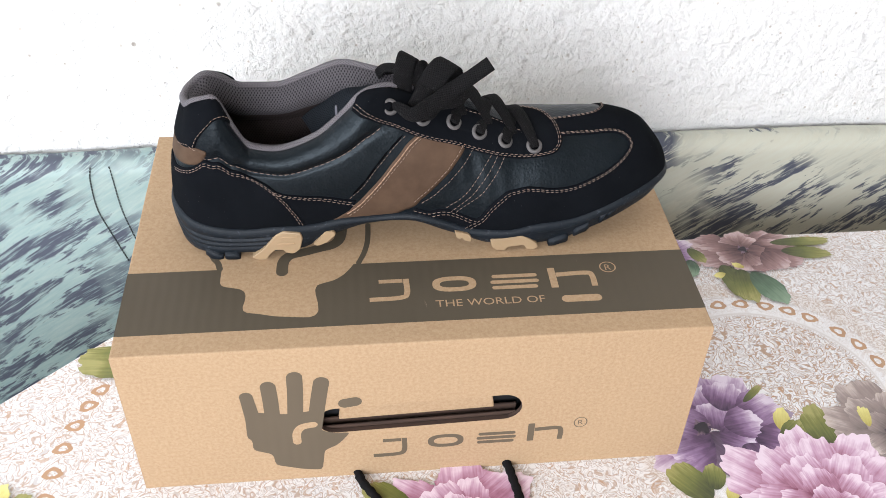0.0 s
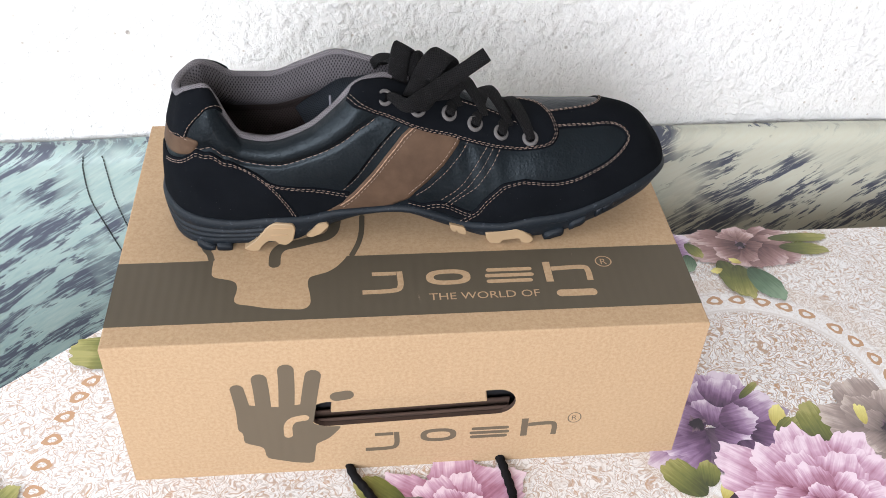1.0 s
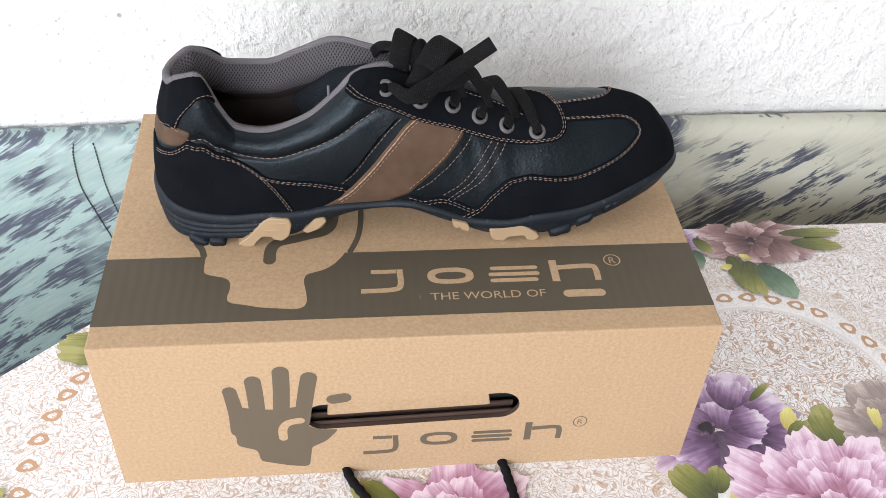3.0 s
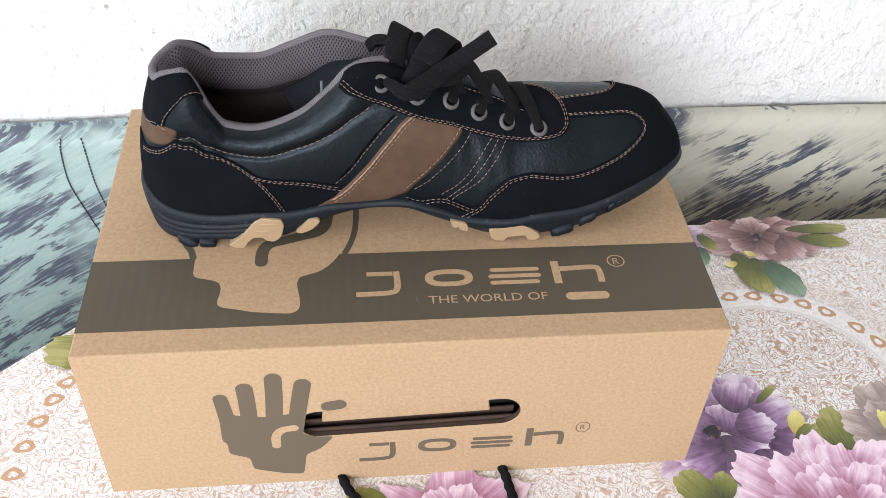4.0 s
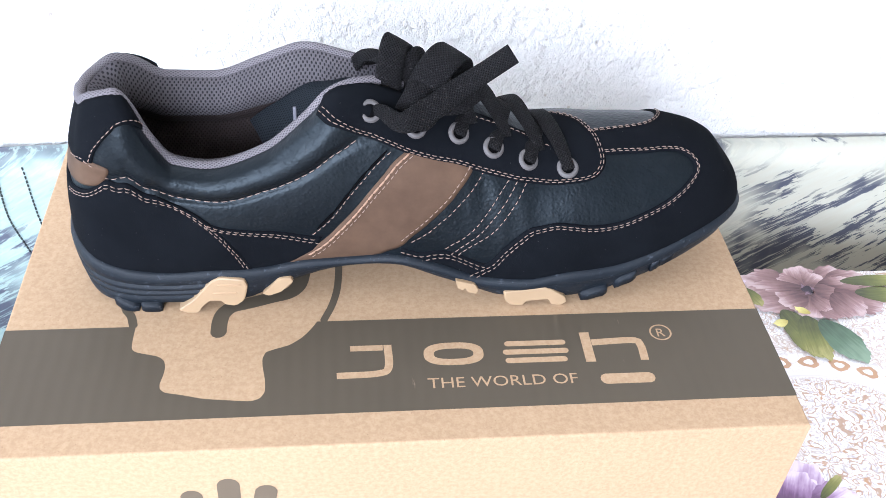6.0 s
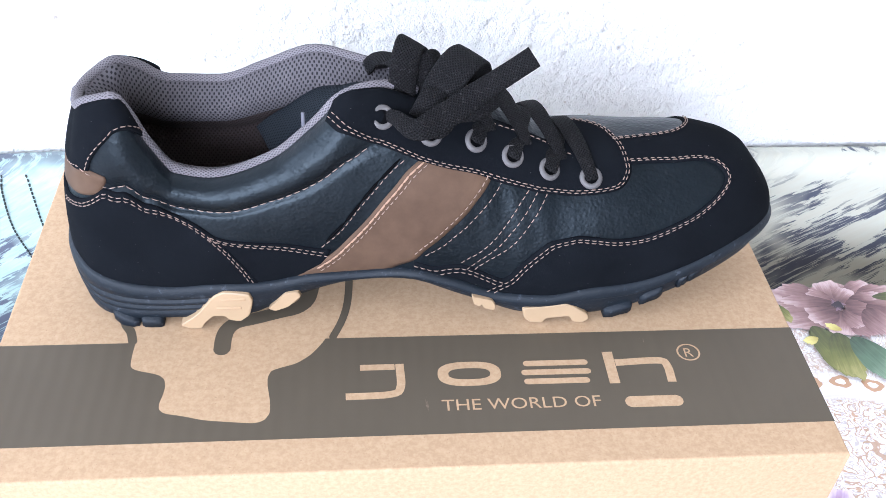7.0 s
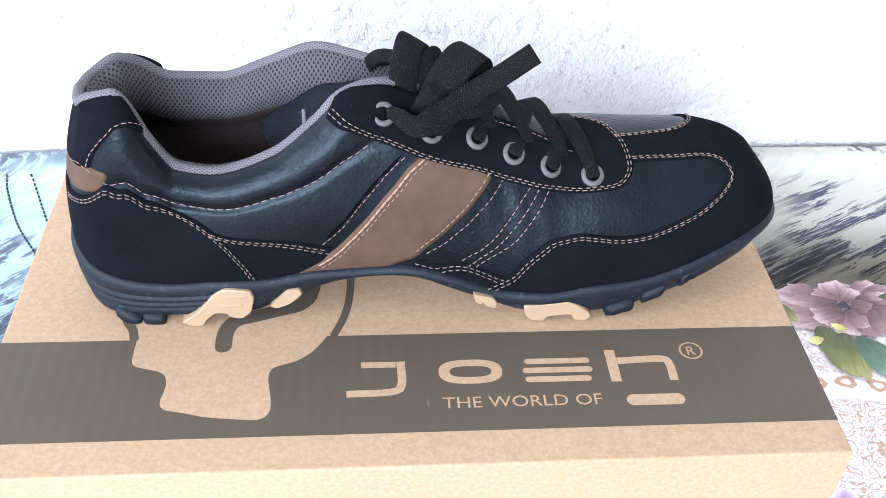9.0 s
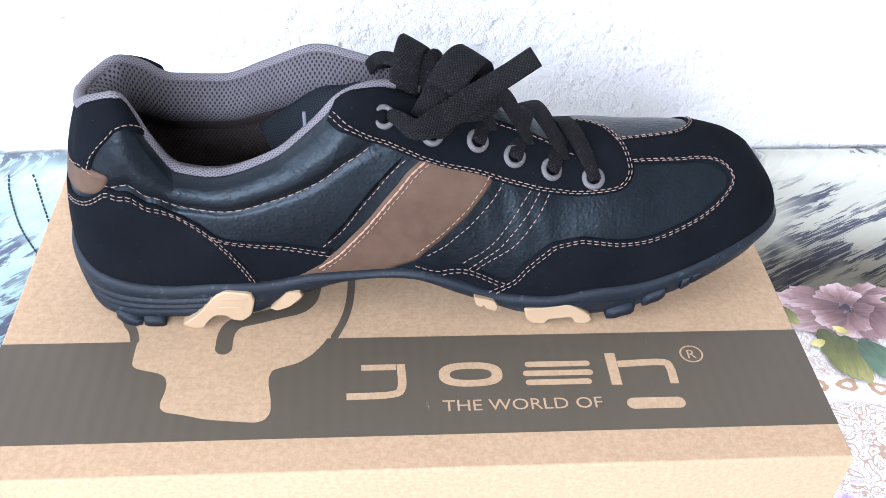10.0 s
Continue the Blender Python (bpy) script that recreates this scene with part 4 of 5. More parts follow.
def sole():
    rows = []
    base = outline(0.0)
    zt, zb = sole_z(base[:, 0]), sole_low(base[:, 0])
    heel = np.clip((-0.072 - base[:, 0]) / 0.012, 0, 1)
    ledge = np.clip((base[:, 0] - 0.084) / 0.006, 0, 1)
    for f, grow, dz, cut in ((0.0, -0.0012, 0.0016, 0), (0.0, 0.0010, 0.0020, 0), (0.0, 0.0024, 0.0008, 0), (0.10, 0.0030, 0, 0), (0.24, 0.0030, 0, 0), (0.275, 0.0029, 0, 0.0011), (0.305, 0.0028, 0, 0.0011), (0.34, 0.0028, 0, 0),
                             (0.45, 0.0026, 0, 0), (0.485, 0.0025, 0, 0.0011), (0.515, 0.0024, 0, 0.0011), (0.55, 0.0023, 0, 0), (0.64, 0.0020, 0, 0), (0.675, 0.0019, 0, 0.0009), (0.705, 0.0018, 0, 0.0009), (0.74, 0.0016, 0, 0), (0.94, 0.0008, 0, 0), (1.0, -0.0008, 0, 0), (1.0, -0.010, 0, 0)):
        p = outline((grow - cut * heel - 0.0012 * ledge * (0.3 < f < 0.95))[:, None])
        z = zt + (zb - zt) * f + dz + BOX_TOP
        rows.append([(x, y, w) for (x, y), w in zip(p, z)])
    rows.append([(x, float(mid_y(x)), w[2]) for (x, y), w in zip(base, rows[-1])])
    return part("sole", sheet(rows, closed=True), RUBBER, SHOE, "dark blue-grey rubber sole")


SOLE = sole()


def lug(x, length, z0, z1, side, mat, label="", push=0.0032, slant=0.0):
    """A block of tread that follows the sole's edge round x."""
    base = outline(push, 240)
    half = len(base) // 2 + 1
    edge = base[:half] if side < 0 else base[half:][::-1]
    inner = outline(push - 0.012, 240)
    inner = inner[:half] if side < 0 else inner[half:][::-1]
    rows = []
    for k, xx in enumerate(np.linspace(x - length / 2, x + length / 2, 6)):
        i = int(np.argmin(np.abs(edge[:, 0] - xx)))
        a, b = edge[i], inner[i]
        t = k / 5 - 0.5
        shrink = 0.0008 if k in (0, 5) else 0.0
        rise = slant * t
        rows.append([(a[0], a[1] + shrink, BOX_TOP + z0 + rise), (a[0], a[1] + shrink, BOX_TOP + z1 + rise - shrink), (b[0], b[1], BOX_TOP + z1 + rise), (b[0], b[1], BOX_TOP + z0 + rise)])
    bm = sheet(rows, closed=True)
    bm.verts.ensure_lookup_table()
    n = len(bm.verts)
    bm.faces.new(bm.verts[:4])
    bm.faces.new(bm.verts[n - 4:])
    bmesh.ops.bevel(bm, geom=[e for e in bm.edges if e.calc_face_angle(0) > 0.8], offset=0.0007, segments=2, affect="EDGES")
    return part("tread_lug", bm, mat, SOLE, label)


for x, ln, z0, z1, sl in ((-0.1215, 0.0105, 0.0, 0.0055, -0.004), (-0.1098, 0.0095, 0.0, 0.0048, -0.001), (0.0945, 0.0120, 0.0025, 0.0075, 0.003), (0.1088, 0.0105, 0.0095, 0.0145, 0.005), (0.1215, 0.0040, 0.0160, 0.0210, 0.002),
                          (0.1278, 0.0080, 0.0195, 0.0245, 0.0045), (0.1345, 0.0035, 0.0265, 0.0305, 0.002)):
    for side in (-1, 1):
        lug(x, ln, z0, z1, side, RUBBER, push=0.0026, slant=sl)


def insert(points, y, depth):
    """A tan rubber pod from its outline in (x, z)."""
    bm = bmesh.new()
    pts = smooth_corner(points)
    ring = lambda yy, k: [bm.verts.new((cx + (x - cx) * k, yy, BOX_TOP + cz + (z - cz) * k)) for x, z in pts]
    cx, cz = np.mean(np.array(pts), 0)
    rings = [ring(y + 0.0012, 1.0), ring(y + 0.0003, 0.985), ring(y, 0.94)]
    back_ring = ring(y + depth, 1.0)
    n = len(pts)
    for a, b in zip([back_ring] + rings, rings):
        for j in range(n):
            bm.faces.new((a[j], a[(j + 1) % n], b[(j + 1) % n], b[j]))
    bm.faces.new(rings[-1])
    bmesh.ops.triangulate(bm, faces=[f for f in bm.faces if len(f.verts) > 4])
    return part("rubber_pod", bm, TAN, SOLE, "tan rubber pod set in the sole", smooth=False)


def smooth_corner(points, r=0.22):
    out = []
    n = len(points)
    for i in range(n):
        a, b, c = (np.array(points[(i + k - 1) % n], float) for k in range(3))
        p, q = b + (a - b) * r, b + (c - b) * r
        out += [tuple((1 - t) ** 2 * p + 2 * t * (1 - t) * b + t * t * q) for t in (0, 0.33, 0.67, 1)]
    return out


insert([(-0.0983, 0.0022), (-0.0941, 0.0001), (-0.0897, 0.0002), (-0.0874, 0.0042), (-0.0836, 0.0079), (-0.0783, 0.0077), (-0.0764, 0.0052), (-0.072, 0.0041), (-0.0678, 0.0077), (-0.0659, 0.0158), (-0.0672, 0.0202), (-0.0778, 0.0218), (-0.0823, 0.0193), (-0.0901, 0.0088)], 0.0768, 0.014)
insert([(-0.0602, 0.0091), (-0.0574, 0.0076), (-0.0514, 0.0102), (-0.0457, 0.0164), (-0.047, 0.0188), (-0.0523, 0.0183), (-0.056, 0.0137)], 0.0790, 0.012)
insert([(0.0273, 0.0171), (0.0286, 0.0123), (0.0312, 0.0108), (0.0318, 0.0125), (0.0335, 0.0097), (0.0379, 0.0082), (0.0384, 0.011), (0.0366, 0.0144), (0.0316, 0.016)], 0.0760, 0.012)
insert([(0.0499, 0.0099), (0.0512, 0.0039), (0.054, 0.0012), (0.0591, 0.0006), (0.0609, 0.0036), (0.0719, 0.0047), (0.0739, 0.0010), (0.0783, 0.0002), (0.0809, 0.0023), (0.0797, 0.0055), (0.0732, 0.0103), (0.0692, 0.0121), (0.0643, 0.0112), (0.0581, 0.0104)], 0.0752, 0.014)
GROOVE = Shade("pod_groove", (0.30, 0.20, 0.11), 0.7).mat
for x0, zz in ((-0.0795, 0.0168), (-0.0815, 0.0118)):
    part("pod_groove", slab(x0, x0 + 0.0105, 0.0765, 0.0775, BOX_TOP + zz, BOX_TOP + zz + 0.0012, 0.0003), GROOVE, SOLE)

# ---- shoe: lining, insole, collar ----
U_END = 0.47


def inner_wall(v_side, depth0, depth1, rows_n, grow):
    u = np.linspace(0.004, U_END, 90)
    rim = upper(u, np.full(90, 1.0 if v_side < 0 else 1.0001))
    x = station(u)
    cx = -0.118
    rows = []
    for f in np.linspace(depth0, depth1, rows_n):
        puff = 0.0075 * math.sin(math.pi * min(1, f / 0.42) ** 0.8) if f < 0.42 else 0.0
        foot = 0.033
        dirv = np.stack([np.clip(cx - x, 0, 0.04) * 1.0 + 0.0, mid_y(x) - rim[:, 1]], 1)
        dirv /= np.linalg.norm(dirv, axis=1)[:, None] + 1e-9
        dirv = np.where(np.linalg.norm(dirv, axis=1)[:, None] < 0.1, np.array([[1.0, 0.0]]), dirv)
        zz = rim[:, 2] + (BOX_TOP + foot - rim[:, 2]) * f
        off = 0.0030 + puff + grow - 0.003 * math.sin(math.pi * f) * (f > 0.42)
        rows.append([(rim[i, 0] + dirv[i, 0] * off, rim[i, 1] + dirv[i, 1] * off, zz[i] + (0.0012 if f < 0.05 else 0)) for i in range(90)])
    return sheet(rows, uv=True)


for side in (-1, 1):
    part("collar_lining", inner_wall(side, 0.0, 0.31, 14, 0.0), MESH, SHOE, "grey padded mesh collar lining")
    part("lining", inner_wall(side, 0.29, 1.0, 18, 0.0005), LINING, SHOE, "dark inner lining")
base = outline(-0.004)
rows = [[(x, y, BOX_TOP + 0.034) for x, y in base], [(x, float(mid_y(x)), BOX_TOP + 0.0335) for x, y in base]]
part("insole", sheet(rows, closed=True), INSOLE, SHOE, "dark brown insole")
u = np.linspace(U_END + 0.012, 0.004, 90)
rim_line = np.vstack([upper(u, np.full(90, 1.0)), upper(u[::-1], np.full(90, 1.0001))])
rim_line = smooth_line(rim_line[::3], 260)
part("collar_binding", tube(rim_line + np.array([0, 0, 0.0006]), 0.0024, 10), BINDING, SHOE, "grey woven collar binding")


# ---- shoe: tongue, eyelets, laces ----
def tongue():
    """Padded, its end dipping into the opening; hung between the far lining and the near facing."""
    rows = []
    for x in np.linspace(-0.064, 0.072, 60):
        dip = min(1.0, max(0.0, (-0.022 - x) / 0.042))
        far_z, near_z = float(rim_far(x)) - 0.007 - 0.014 * dip, float(rim_near(max(x, -0.024))) - 0.010 - 0.040 * dip
        wide = 0.024 if x < 0.02 else 0.024 - 0.010 * (x - 0.02) / 0.05
        far_side = wide - 0.009 * min(1.0, max(0.0, (0.004 - x) / 0.02))
        row = []
        for k in np.linspace(0, 1, 18):
            row.append((x + 0.016 * (1 - k) * dip, float(mid_y(x)) - wide + (wide + far_side) * k, BOX_TOP + near_z + (far_z - near_z) * k + 0.005 * math.sin(math.pi * k) + 0.0005 * math.sin(x * 300)))
        rows.append(row)
    bm = sheet(rows, uv=True)
    bmesh.ops.solidify(bm, geom=bm.faces[:], thickness=0.005)
    return part("tongue", bm, mesh_fabric_material("tongue_fabric", (0.007, 0.009, 0.012), (0.033, 0.040, 0.050), 0.0016), SHOE, "dark padded fabric tongue")


tongue()
part("tag", slab(-0.0424, -0.0410, 0.0985, 0.0995, BOX_TOP + 0.086, BOX_TOP + 0.0965, 0.0003), Shade("pale_tag", (0.085, 0.085, 0.10), 0.8).mat, SHOE, "small pale fabric tag")


def frame_at(u, v, out):
    p = upper(u, v, out)
    n = upper(u, v, out + 0.001) - p
    n /= np.linalg.norm(n)
    t = upper(u + 0.002, v, out) - p
    t -= n * (t @ n)
    t /= np.linalg.norm(t)
    return p, t, np.cross(n, t), n


def eyelet(u, v):
    p, t, s, n = frame_at(u, v, 0.0018)
    rows = []
    for r, h in ((0.0031, -0.0008), (0.0027, 0.0002), (0.0030, 0.0007), (0.0036, 0.0008), (0.0043, 0.0006), (0.0048, 0.0001), (0.0050, -0.0006)):
        rows.append([tuple(p + r * (math.cos(a) * t + math.sin(a) * s) + h * n) for a in np.arange(24) * math.pi / 12])
    ring = part("eyelet", sheet(rows, closed=True), METAL, SHOE, "grey metal eyelet")
    rows = [[tuple(p + r * (math.cos(a) * t + math.sin(a) * s) + 0.0003 * n) for a in np.arange(16) * math.pi / 8] for r in (0.0034, 0.0002)]
    part("eyelet_hole", sheet(rows, closed=True), THREAD_DARK, ring)
    return p, n


NEAR_EYES = [eyelet(u, v) for u, v in EYELETS]
FAR_EYES = [eyelet(u, 2 - 0.55 * v) for u, v in EYELETS]


def ribbon(points, width, normals, count=60, thick=0.0014, taper=None, name="lace"):
    """A flat woven lace through the points; normals: its facing at a few places along it."""
    p = smooth_line(points, count)
    k = np.linspace(0, 1, len(normals))
    q = np.linspace(0, 1, count)
    nn = np.stack([np.interp(q, k, col) for col in np.array(normals, float).T], 1)
    t = np.gradient(p, axis=0)
    t /= np.linalg.norm(t, axis=1)[:, None]
    s = np.cross(t, nn)
    s /= np.linalg.norm(s, axis=1)[:, None] + 1e-9
    nn = np.cross(s, t)
    run = np.r_[0, np.cumsum(np.linalg.norm(np.diff(p, axis=0), axis=1))]
    wide = np.interp(q, np.linspace(0, 1, len(taper)), taper) * width if taper is not None else np.full(count, width)
    prof = [(-0.5, 0.0), (-0.46, 0.8), (-0.2, 1.1), (0.2, 1.1), (0.46, 0.8), (0.5, 0.0), (0.46, -0.8), (0.2, -1.1), (-0.2, -1.1), (-0.46, -0.8)]
    bm = sheet([[tuple(p[i] + s[i] * a * wide[i] + nn[i] * b * thick / 2) for a, b in prof] for i in range(count)], closed=True)
    bm.verts.ensure_lookup_table()
    layer = bm.loops.layers.uv.new("UVMap")
    m = len(prof)
    order = {v: i for i, v in enumerate(bm.verts)}
    for f in bm.faces:
        for lp in f.loops:
            i = order[lp.vert]
            lp[layer].uv = (run[i // m] * 400, prof[i % m][0] * wide[i // m] * 400)
    n = len(bm.verts)
    bm.faces.new(bm.verts[:m])
    bm.faces.new(bm.verts[n - m:])
    return part(name, bm, LACE, SHOE, "flat woven black lace")


def lace_across(a, b, lift, wide=0.0085):
    """From eyelet a over the tongue to eyelet b."""
    (p, n), (q, m) = a, b
    mid = (p + q) / 2
    mid[2] = BOX_TOP + float(rim_near(mid[0])) + lift
    up = np.array([0, 0, 1.0])
    side = 0.55 * p + 0.45 * mid
    rise = lambda e: (0.60 * e[2] + 0.40 * mid[2] + 0.001) if e[1] > 0.118 else (0.35 * e[2] + 0.65 * mid[2] + 0.002)
    side[2] = rise(p)
    other = 0.55 * q + 0.45 * mid
    other[2] = rise(q)
    ribbon([p - n * 0.002, p + n * 0.0015, side, mid, other, q + m * 0.0015, q - m * 0.002], wide, [n, n * 0.5 + up, up, up + m * 0.5, m], 50, taper=[0.55, 0.8, 1, 1, 1, 0.8, 0.55])


for k in range(4, 0, -1):
    lace_across(NEAR_EYES[k], FAR_EYES[k + 1], 0.0008, 0.0092)
for k in range(3, -1, -1):
    under = frame_at(EYELETS[k + 1][0] + 0.012, 0.80, 0.0006)
    lace_across(FAR_EYES[k], (under[0], under[3]), 0.0026, 0.0085)
lace_across(FAR_EYES[4], NEAR_EYES[5], 0.0026, 0.0085)


def bow():
    """The tied bow: a free end, two loops and the knot."""
    p1, n1 = NEAR_EYES[0]
    p2, n2 = NEAR_EYES[1]
    toward = np.array([0.0, -0.8, 0.6])
    # from the first eyelet along the front, ending in a free tip
    start = p1 + n1 * 0.0016 + np.array([0.0045, 0.0, -0.0004])
    ribbon([p1 - n1 * 0.0010 + np.array([0.0012, 0, 0]), start, (0.002, 0.086, 0.2170), (0.013, 0.091, 0.2195), (0.026, 0.098, 0.2255), (0.037, 0.1, 0.2325), (0.047, 0.1, 0.2405)], 0.0108, [n1, n1 + toward, (0.1, -0.75, 0.65), (0.1, -0.7, 0.7), (0.1, -0.75, 0.65)], 70,
           taper=[0.45, 0.72, 1.0, 0.95, 0.85, 0.8, 0.8])
    ribbon([p2 - n2 * 0.0010 + np.array([0.0010, 0, 0]), p2 + n2 * 0.0016 + np.array([0.004, 0.001, 0.001]), p2 + np.array([0.009, 0.006, 0.005]), (0.026, 0.1, 0.217), (0.034, 0.106, 0.219)], 0.0092, [n2, n2 + toward, (0, -0.5, 0.8)], 40, taper=[0.5, 0.8, 1, 1])
    # standing loop: a broad strap over and down behind
    ribbon([(-0.0030, 0.106, 0.211), (-0.0028, 0.109, 0.222), (-0.0012, 0.113, 0.2330), (0.0010, 0.118, 0.2365), (0.0035, 0.123, 0.231), (0.004, 0.126, 0.214)], 0.0115, [(0.1, -1, 0.2), (0.1, -1, 0.3), (0.15, -0.8, 0.6), (0.3, 0.1, 1), (0.3, 0.9, 0.3), (0.2, 1, 0)], 60)
    ribbon([(-0.0165, 0.133, 0.2160), (-0.012, 0.131, 0.2215), (-0.005, 0.127, 0.2225), (0.001, 0.120, 0.218)], 0.0070, [(0, -0.5, 0.8), (0, -0.4, 0.9), (0, -0.6, 0.7)], 40)
    # folded loop
    ribbon([(0.0075, 0.101, 0.2130), (0.0125, 0.104, 0.2240), (0.0195, 0.109, 0.2325), (0.0255, 0.115, 0.2330), (0.0290, 0.120, 0.2250), (0.029, 0.122, 0.212)], 0.0150, [(-0.35, -0.9, 0.3), (-0.35, -0.85, 0.45), (-0.2, -0.7, 0.7), (0.2, 0.0, 1), (0.6, 0.6, 0.4), (0.6, 0.8, 0)], 60, taper=[0.9, 1.0, 1.0, 0.9, 0.8])
    # small loop behind the knot
    ribbon([(0.006, 0.112, 0.216), (0.0060, 0.114, 0.2255), (0.0095, 0.117, 0.2305), (0.0125, 0.120, 0.2250), (0.013, 0.12, 0.217)], 0.0065, [(-0.5, -0.8, 0.1), (-0.3, -0.8, 0.4), (0.5, -0.6, 0.6), (0.8, -0.4, 0.2)], 40)
    # knot and the strand behind
    ribbon([(0.004, 0.098, 0.214), (0.008, 0.100, 0.221), (0.013, 0.108, 0.2235), (0.016, 0.116, 0.219)], 0.010, [(0, -0.9, 0.4), (0, -0.6, 0.8), (0, -0.1, 1), (0, 0.5, 0.8)], 30, thick=0.0022)
    ribbon([FAR_EYES[0][0], (-0.006, 0.128, 0.222), (0.004, 0.118, 0.2215), (0.012, 0.108, 0.221)], 0.009, [(0, 0.6, 0.8), (0, 0, 1), (0, -0.3, 1)], 40)


bow()


# ---- the table and its cloth ----
MED_X, MED_Y, MED_R = 0.255, 0.0436, 0.0944


def cloth_material():
    """White oilcloth printed with fine tan scrollwork and a round medallion."""
    s = Shade("printed_oilcloth", rough=0.38, spec=0.4)
    at = s.place()
    warp = s.node("VectorMath", 0, {"operation": "ADD"}, i0=at, i1=s.node("VectorMath", 0, {"operation": "SCALE"}, i0=s.node("TexNoise", 1, Vector=at, Scale=60.0, Detail=2.0), Scale=0.018))

    def contour(scale, times, width):
        n = s.noise(warp, scale, 1.0)
        saw = s.math("PINGPONG", s.math("MULTIPLY", n, times), 0.5)
        return s.ramp(saw, (width, 1.0), (width * 1.9, 0.0))
    scroll = contour(105.0, 7.0, 0.085)
    fine = contour(230.0, 5.0, 0.10)
    cells = s.ramp(s.voronoi(warp, 105, "DISTANCE_TO_EDGE"), (0.035, 1.0), (0.07, 0.0))
    blob = s.ramp(s.noise(warp, 120, 2.0), (0.655, 0.0), (0.675, 1.0))
    x = s.node("SeparateXYZ", 0, Vector=at)
    y = s.tree.nodes[-1].outputs[1]
    dx, dy = s.math("SUBTRACT", x, MED_X), s.math("SUBTRACT", y, MED_Y)
    r = s.math("SQRT", s.math("ADD", s.math("MULTIPLY", dx, dx), s.math("MULTIPLY", dy, dy)))
    scaled = s.math("MULTIPLY", r, 5.0)
    ang = s.math("ARCTAN2", dy, dx)
    # how strong the scrollwork is, by the distance from the medallion's middle
    dense = s.ramp(scaled, (0.0, 0.9), (0.40, 0.9), (0.415, 0.0), (0.44, 0.25), (0.50, 0.25), (0.515, 0.5), (0.56, 0.6), (1.0, 0.65))
    edge = s.ramp(scaled, (0.412, 0.0), (0.416, 0.8), (0.424, 0.0), (0.505, 0.0), (0.510, 0.6), (0.515, 0.0))
    band = s.ramp(scaled, (0.515, 0.0), (0.525, 0.55), (0.585, 0.55), (0.595, 0.0))
    tick = s.math("MULTIPLY", s.ramp(s.math("PINGPONG", s.math("MULTIPLY", ang, 38.0), 0.5), (0.1, 1.0), (0.2, 0.0)), s.ramp(scaled, (0.385, 0.0), (0.39, 0.7), (0.410, 0.7), (0.414, 0.0)))
    white = s.mix(s.noise(at, 12, 3), (0.66, 0.64, 0.635), (0.72, 0.705, 0.70))
    c = s.mix(s.math("MULTIPLY", fine, s.math("MULTIPLY", dense, 0.75)), white, (0.30, 0.25, 0.225))
    c = s.mix(s.math("MULTIPLY", cells, s.math("MULTIPLY", dense, 0.5)), c, (0.47, 0.38, 0.32))
    c = s.mix(s.math("MULTIPLY", scroll, dense), c, (0.36, 0.225, 0.14))
    c = s.mix(s.math("MULTIPLY", band, s.math("MULTIPLY", fine, 1.0)), s.mix(s.math("MULTIPLY", band, 0.5), c, (0.55, 0.46, 0.39)), (0.42, 0.33, 0.26))
    c = s.mix(s.math("MULTIPLY", blob, s.math("MULTIPLY", dense, 0.9)), c, (0.40, 0.225, 0.115))
    c = s.mix(s.math("MAXIMUM", edge, tick), c, (0.46, 0.40, 0.36))
    s.colour(c)
    s.bump(s.noise(at, 300, 2), 0.05, 0.0005)
    return s.mat


def tint_material(name, *stops):
    """Painted petal: colour from its foot to its rim, with streaks along it."""
    s = Shade(name, rough=0.38, spec=0.4)
    uv = s.node("UVMap", 0)
    sep = s.node("SeparateXYZ", 1, Vector=uv)
    streak = s.noise(s.node("Mapping", 0, Vector=uv, Scale=(11, 1.2, 1)), 1.5, 4)
    cloud = s.noise(s.place(), 60, 3)
    f = s.math("ADD", sep, s.math("MULTIPLY", s.math("SUBTRACT", s.math("ADD", streak, cloud), 1.0), 0.70))
    s.colour(s.ramp(f, *stops))
    return s.mat


CLOTH = cloth_material()
PURPLE = tint_material("purple_petal", (0.0, (0.040, 0.018, 0.045)), (0.35, (0.125, 0.062, 0.130)), (0.62, (0.250, 0.150, 0.262)), (0.85, (0.42, 0.31, 0.42)), (1.0, (0.60, 0.51, 0.59)))
PLUM = tint_material("plum_petal", (0.0, (0.035, 0.018, 0.034)), (0.4, (0.095, 0.058, 0.095)), (0.8, (0.19, 0.13, 0.185)), (1.0, (0.30, 0.23, 0.30)))
PINK = tint_material("pink_petal", (0.0, (0.085, 0.018, 0.035)), (0.32, (0.19, 0.055, 0.095)), (0.55, (0.33, 0.15, 0.22)), (0.80, (0.50, 0.31, 0.41)), (1.0, (0.68, 0.54, 0.61)))
MAUVE = tint_material("mauve_petal", (0.0, (0.055, 0.025, 0.028)), (0.4, (0.155, 0.085, 0.082)), (0.72, (0.27, 0.165, 0.16)), (1.0, (0.48, 0.36, 0.35)))
TAUPE = tint_material("taupe_petal", (0.0, (0.05, 0.04, 0.04)), (0.4, (0.17, 0.13, 0.12)), (0.8, (0.28, 0.22, 0.20)), (1.0, (0.46, 0.38, 0.34)))
LEAF = tint_material("leaf_green", (0.0, (0.040, 0.045, 0.016)), (0.4, (0.095, 0.105, 0.026)), (0.75, (0.175, 0.175, 0.045)), (1.0, (0.30, 0.28, 0.10)))
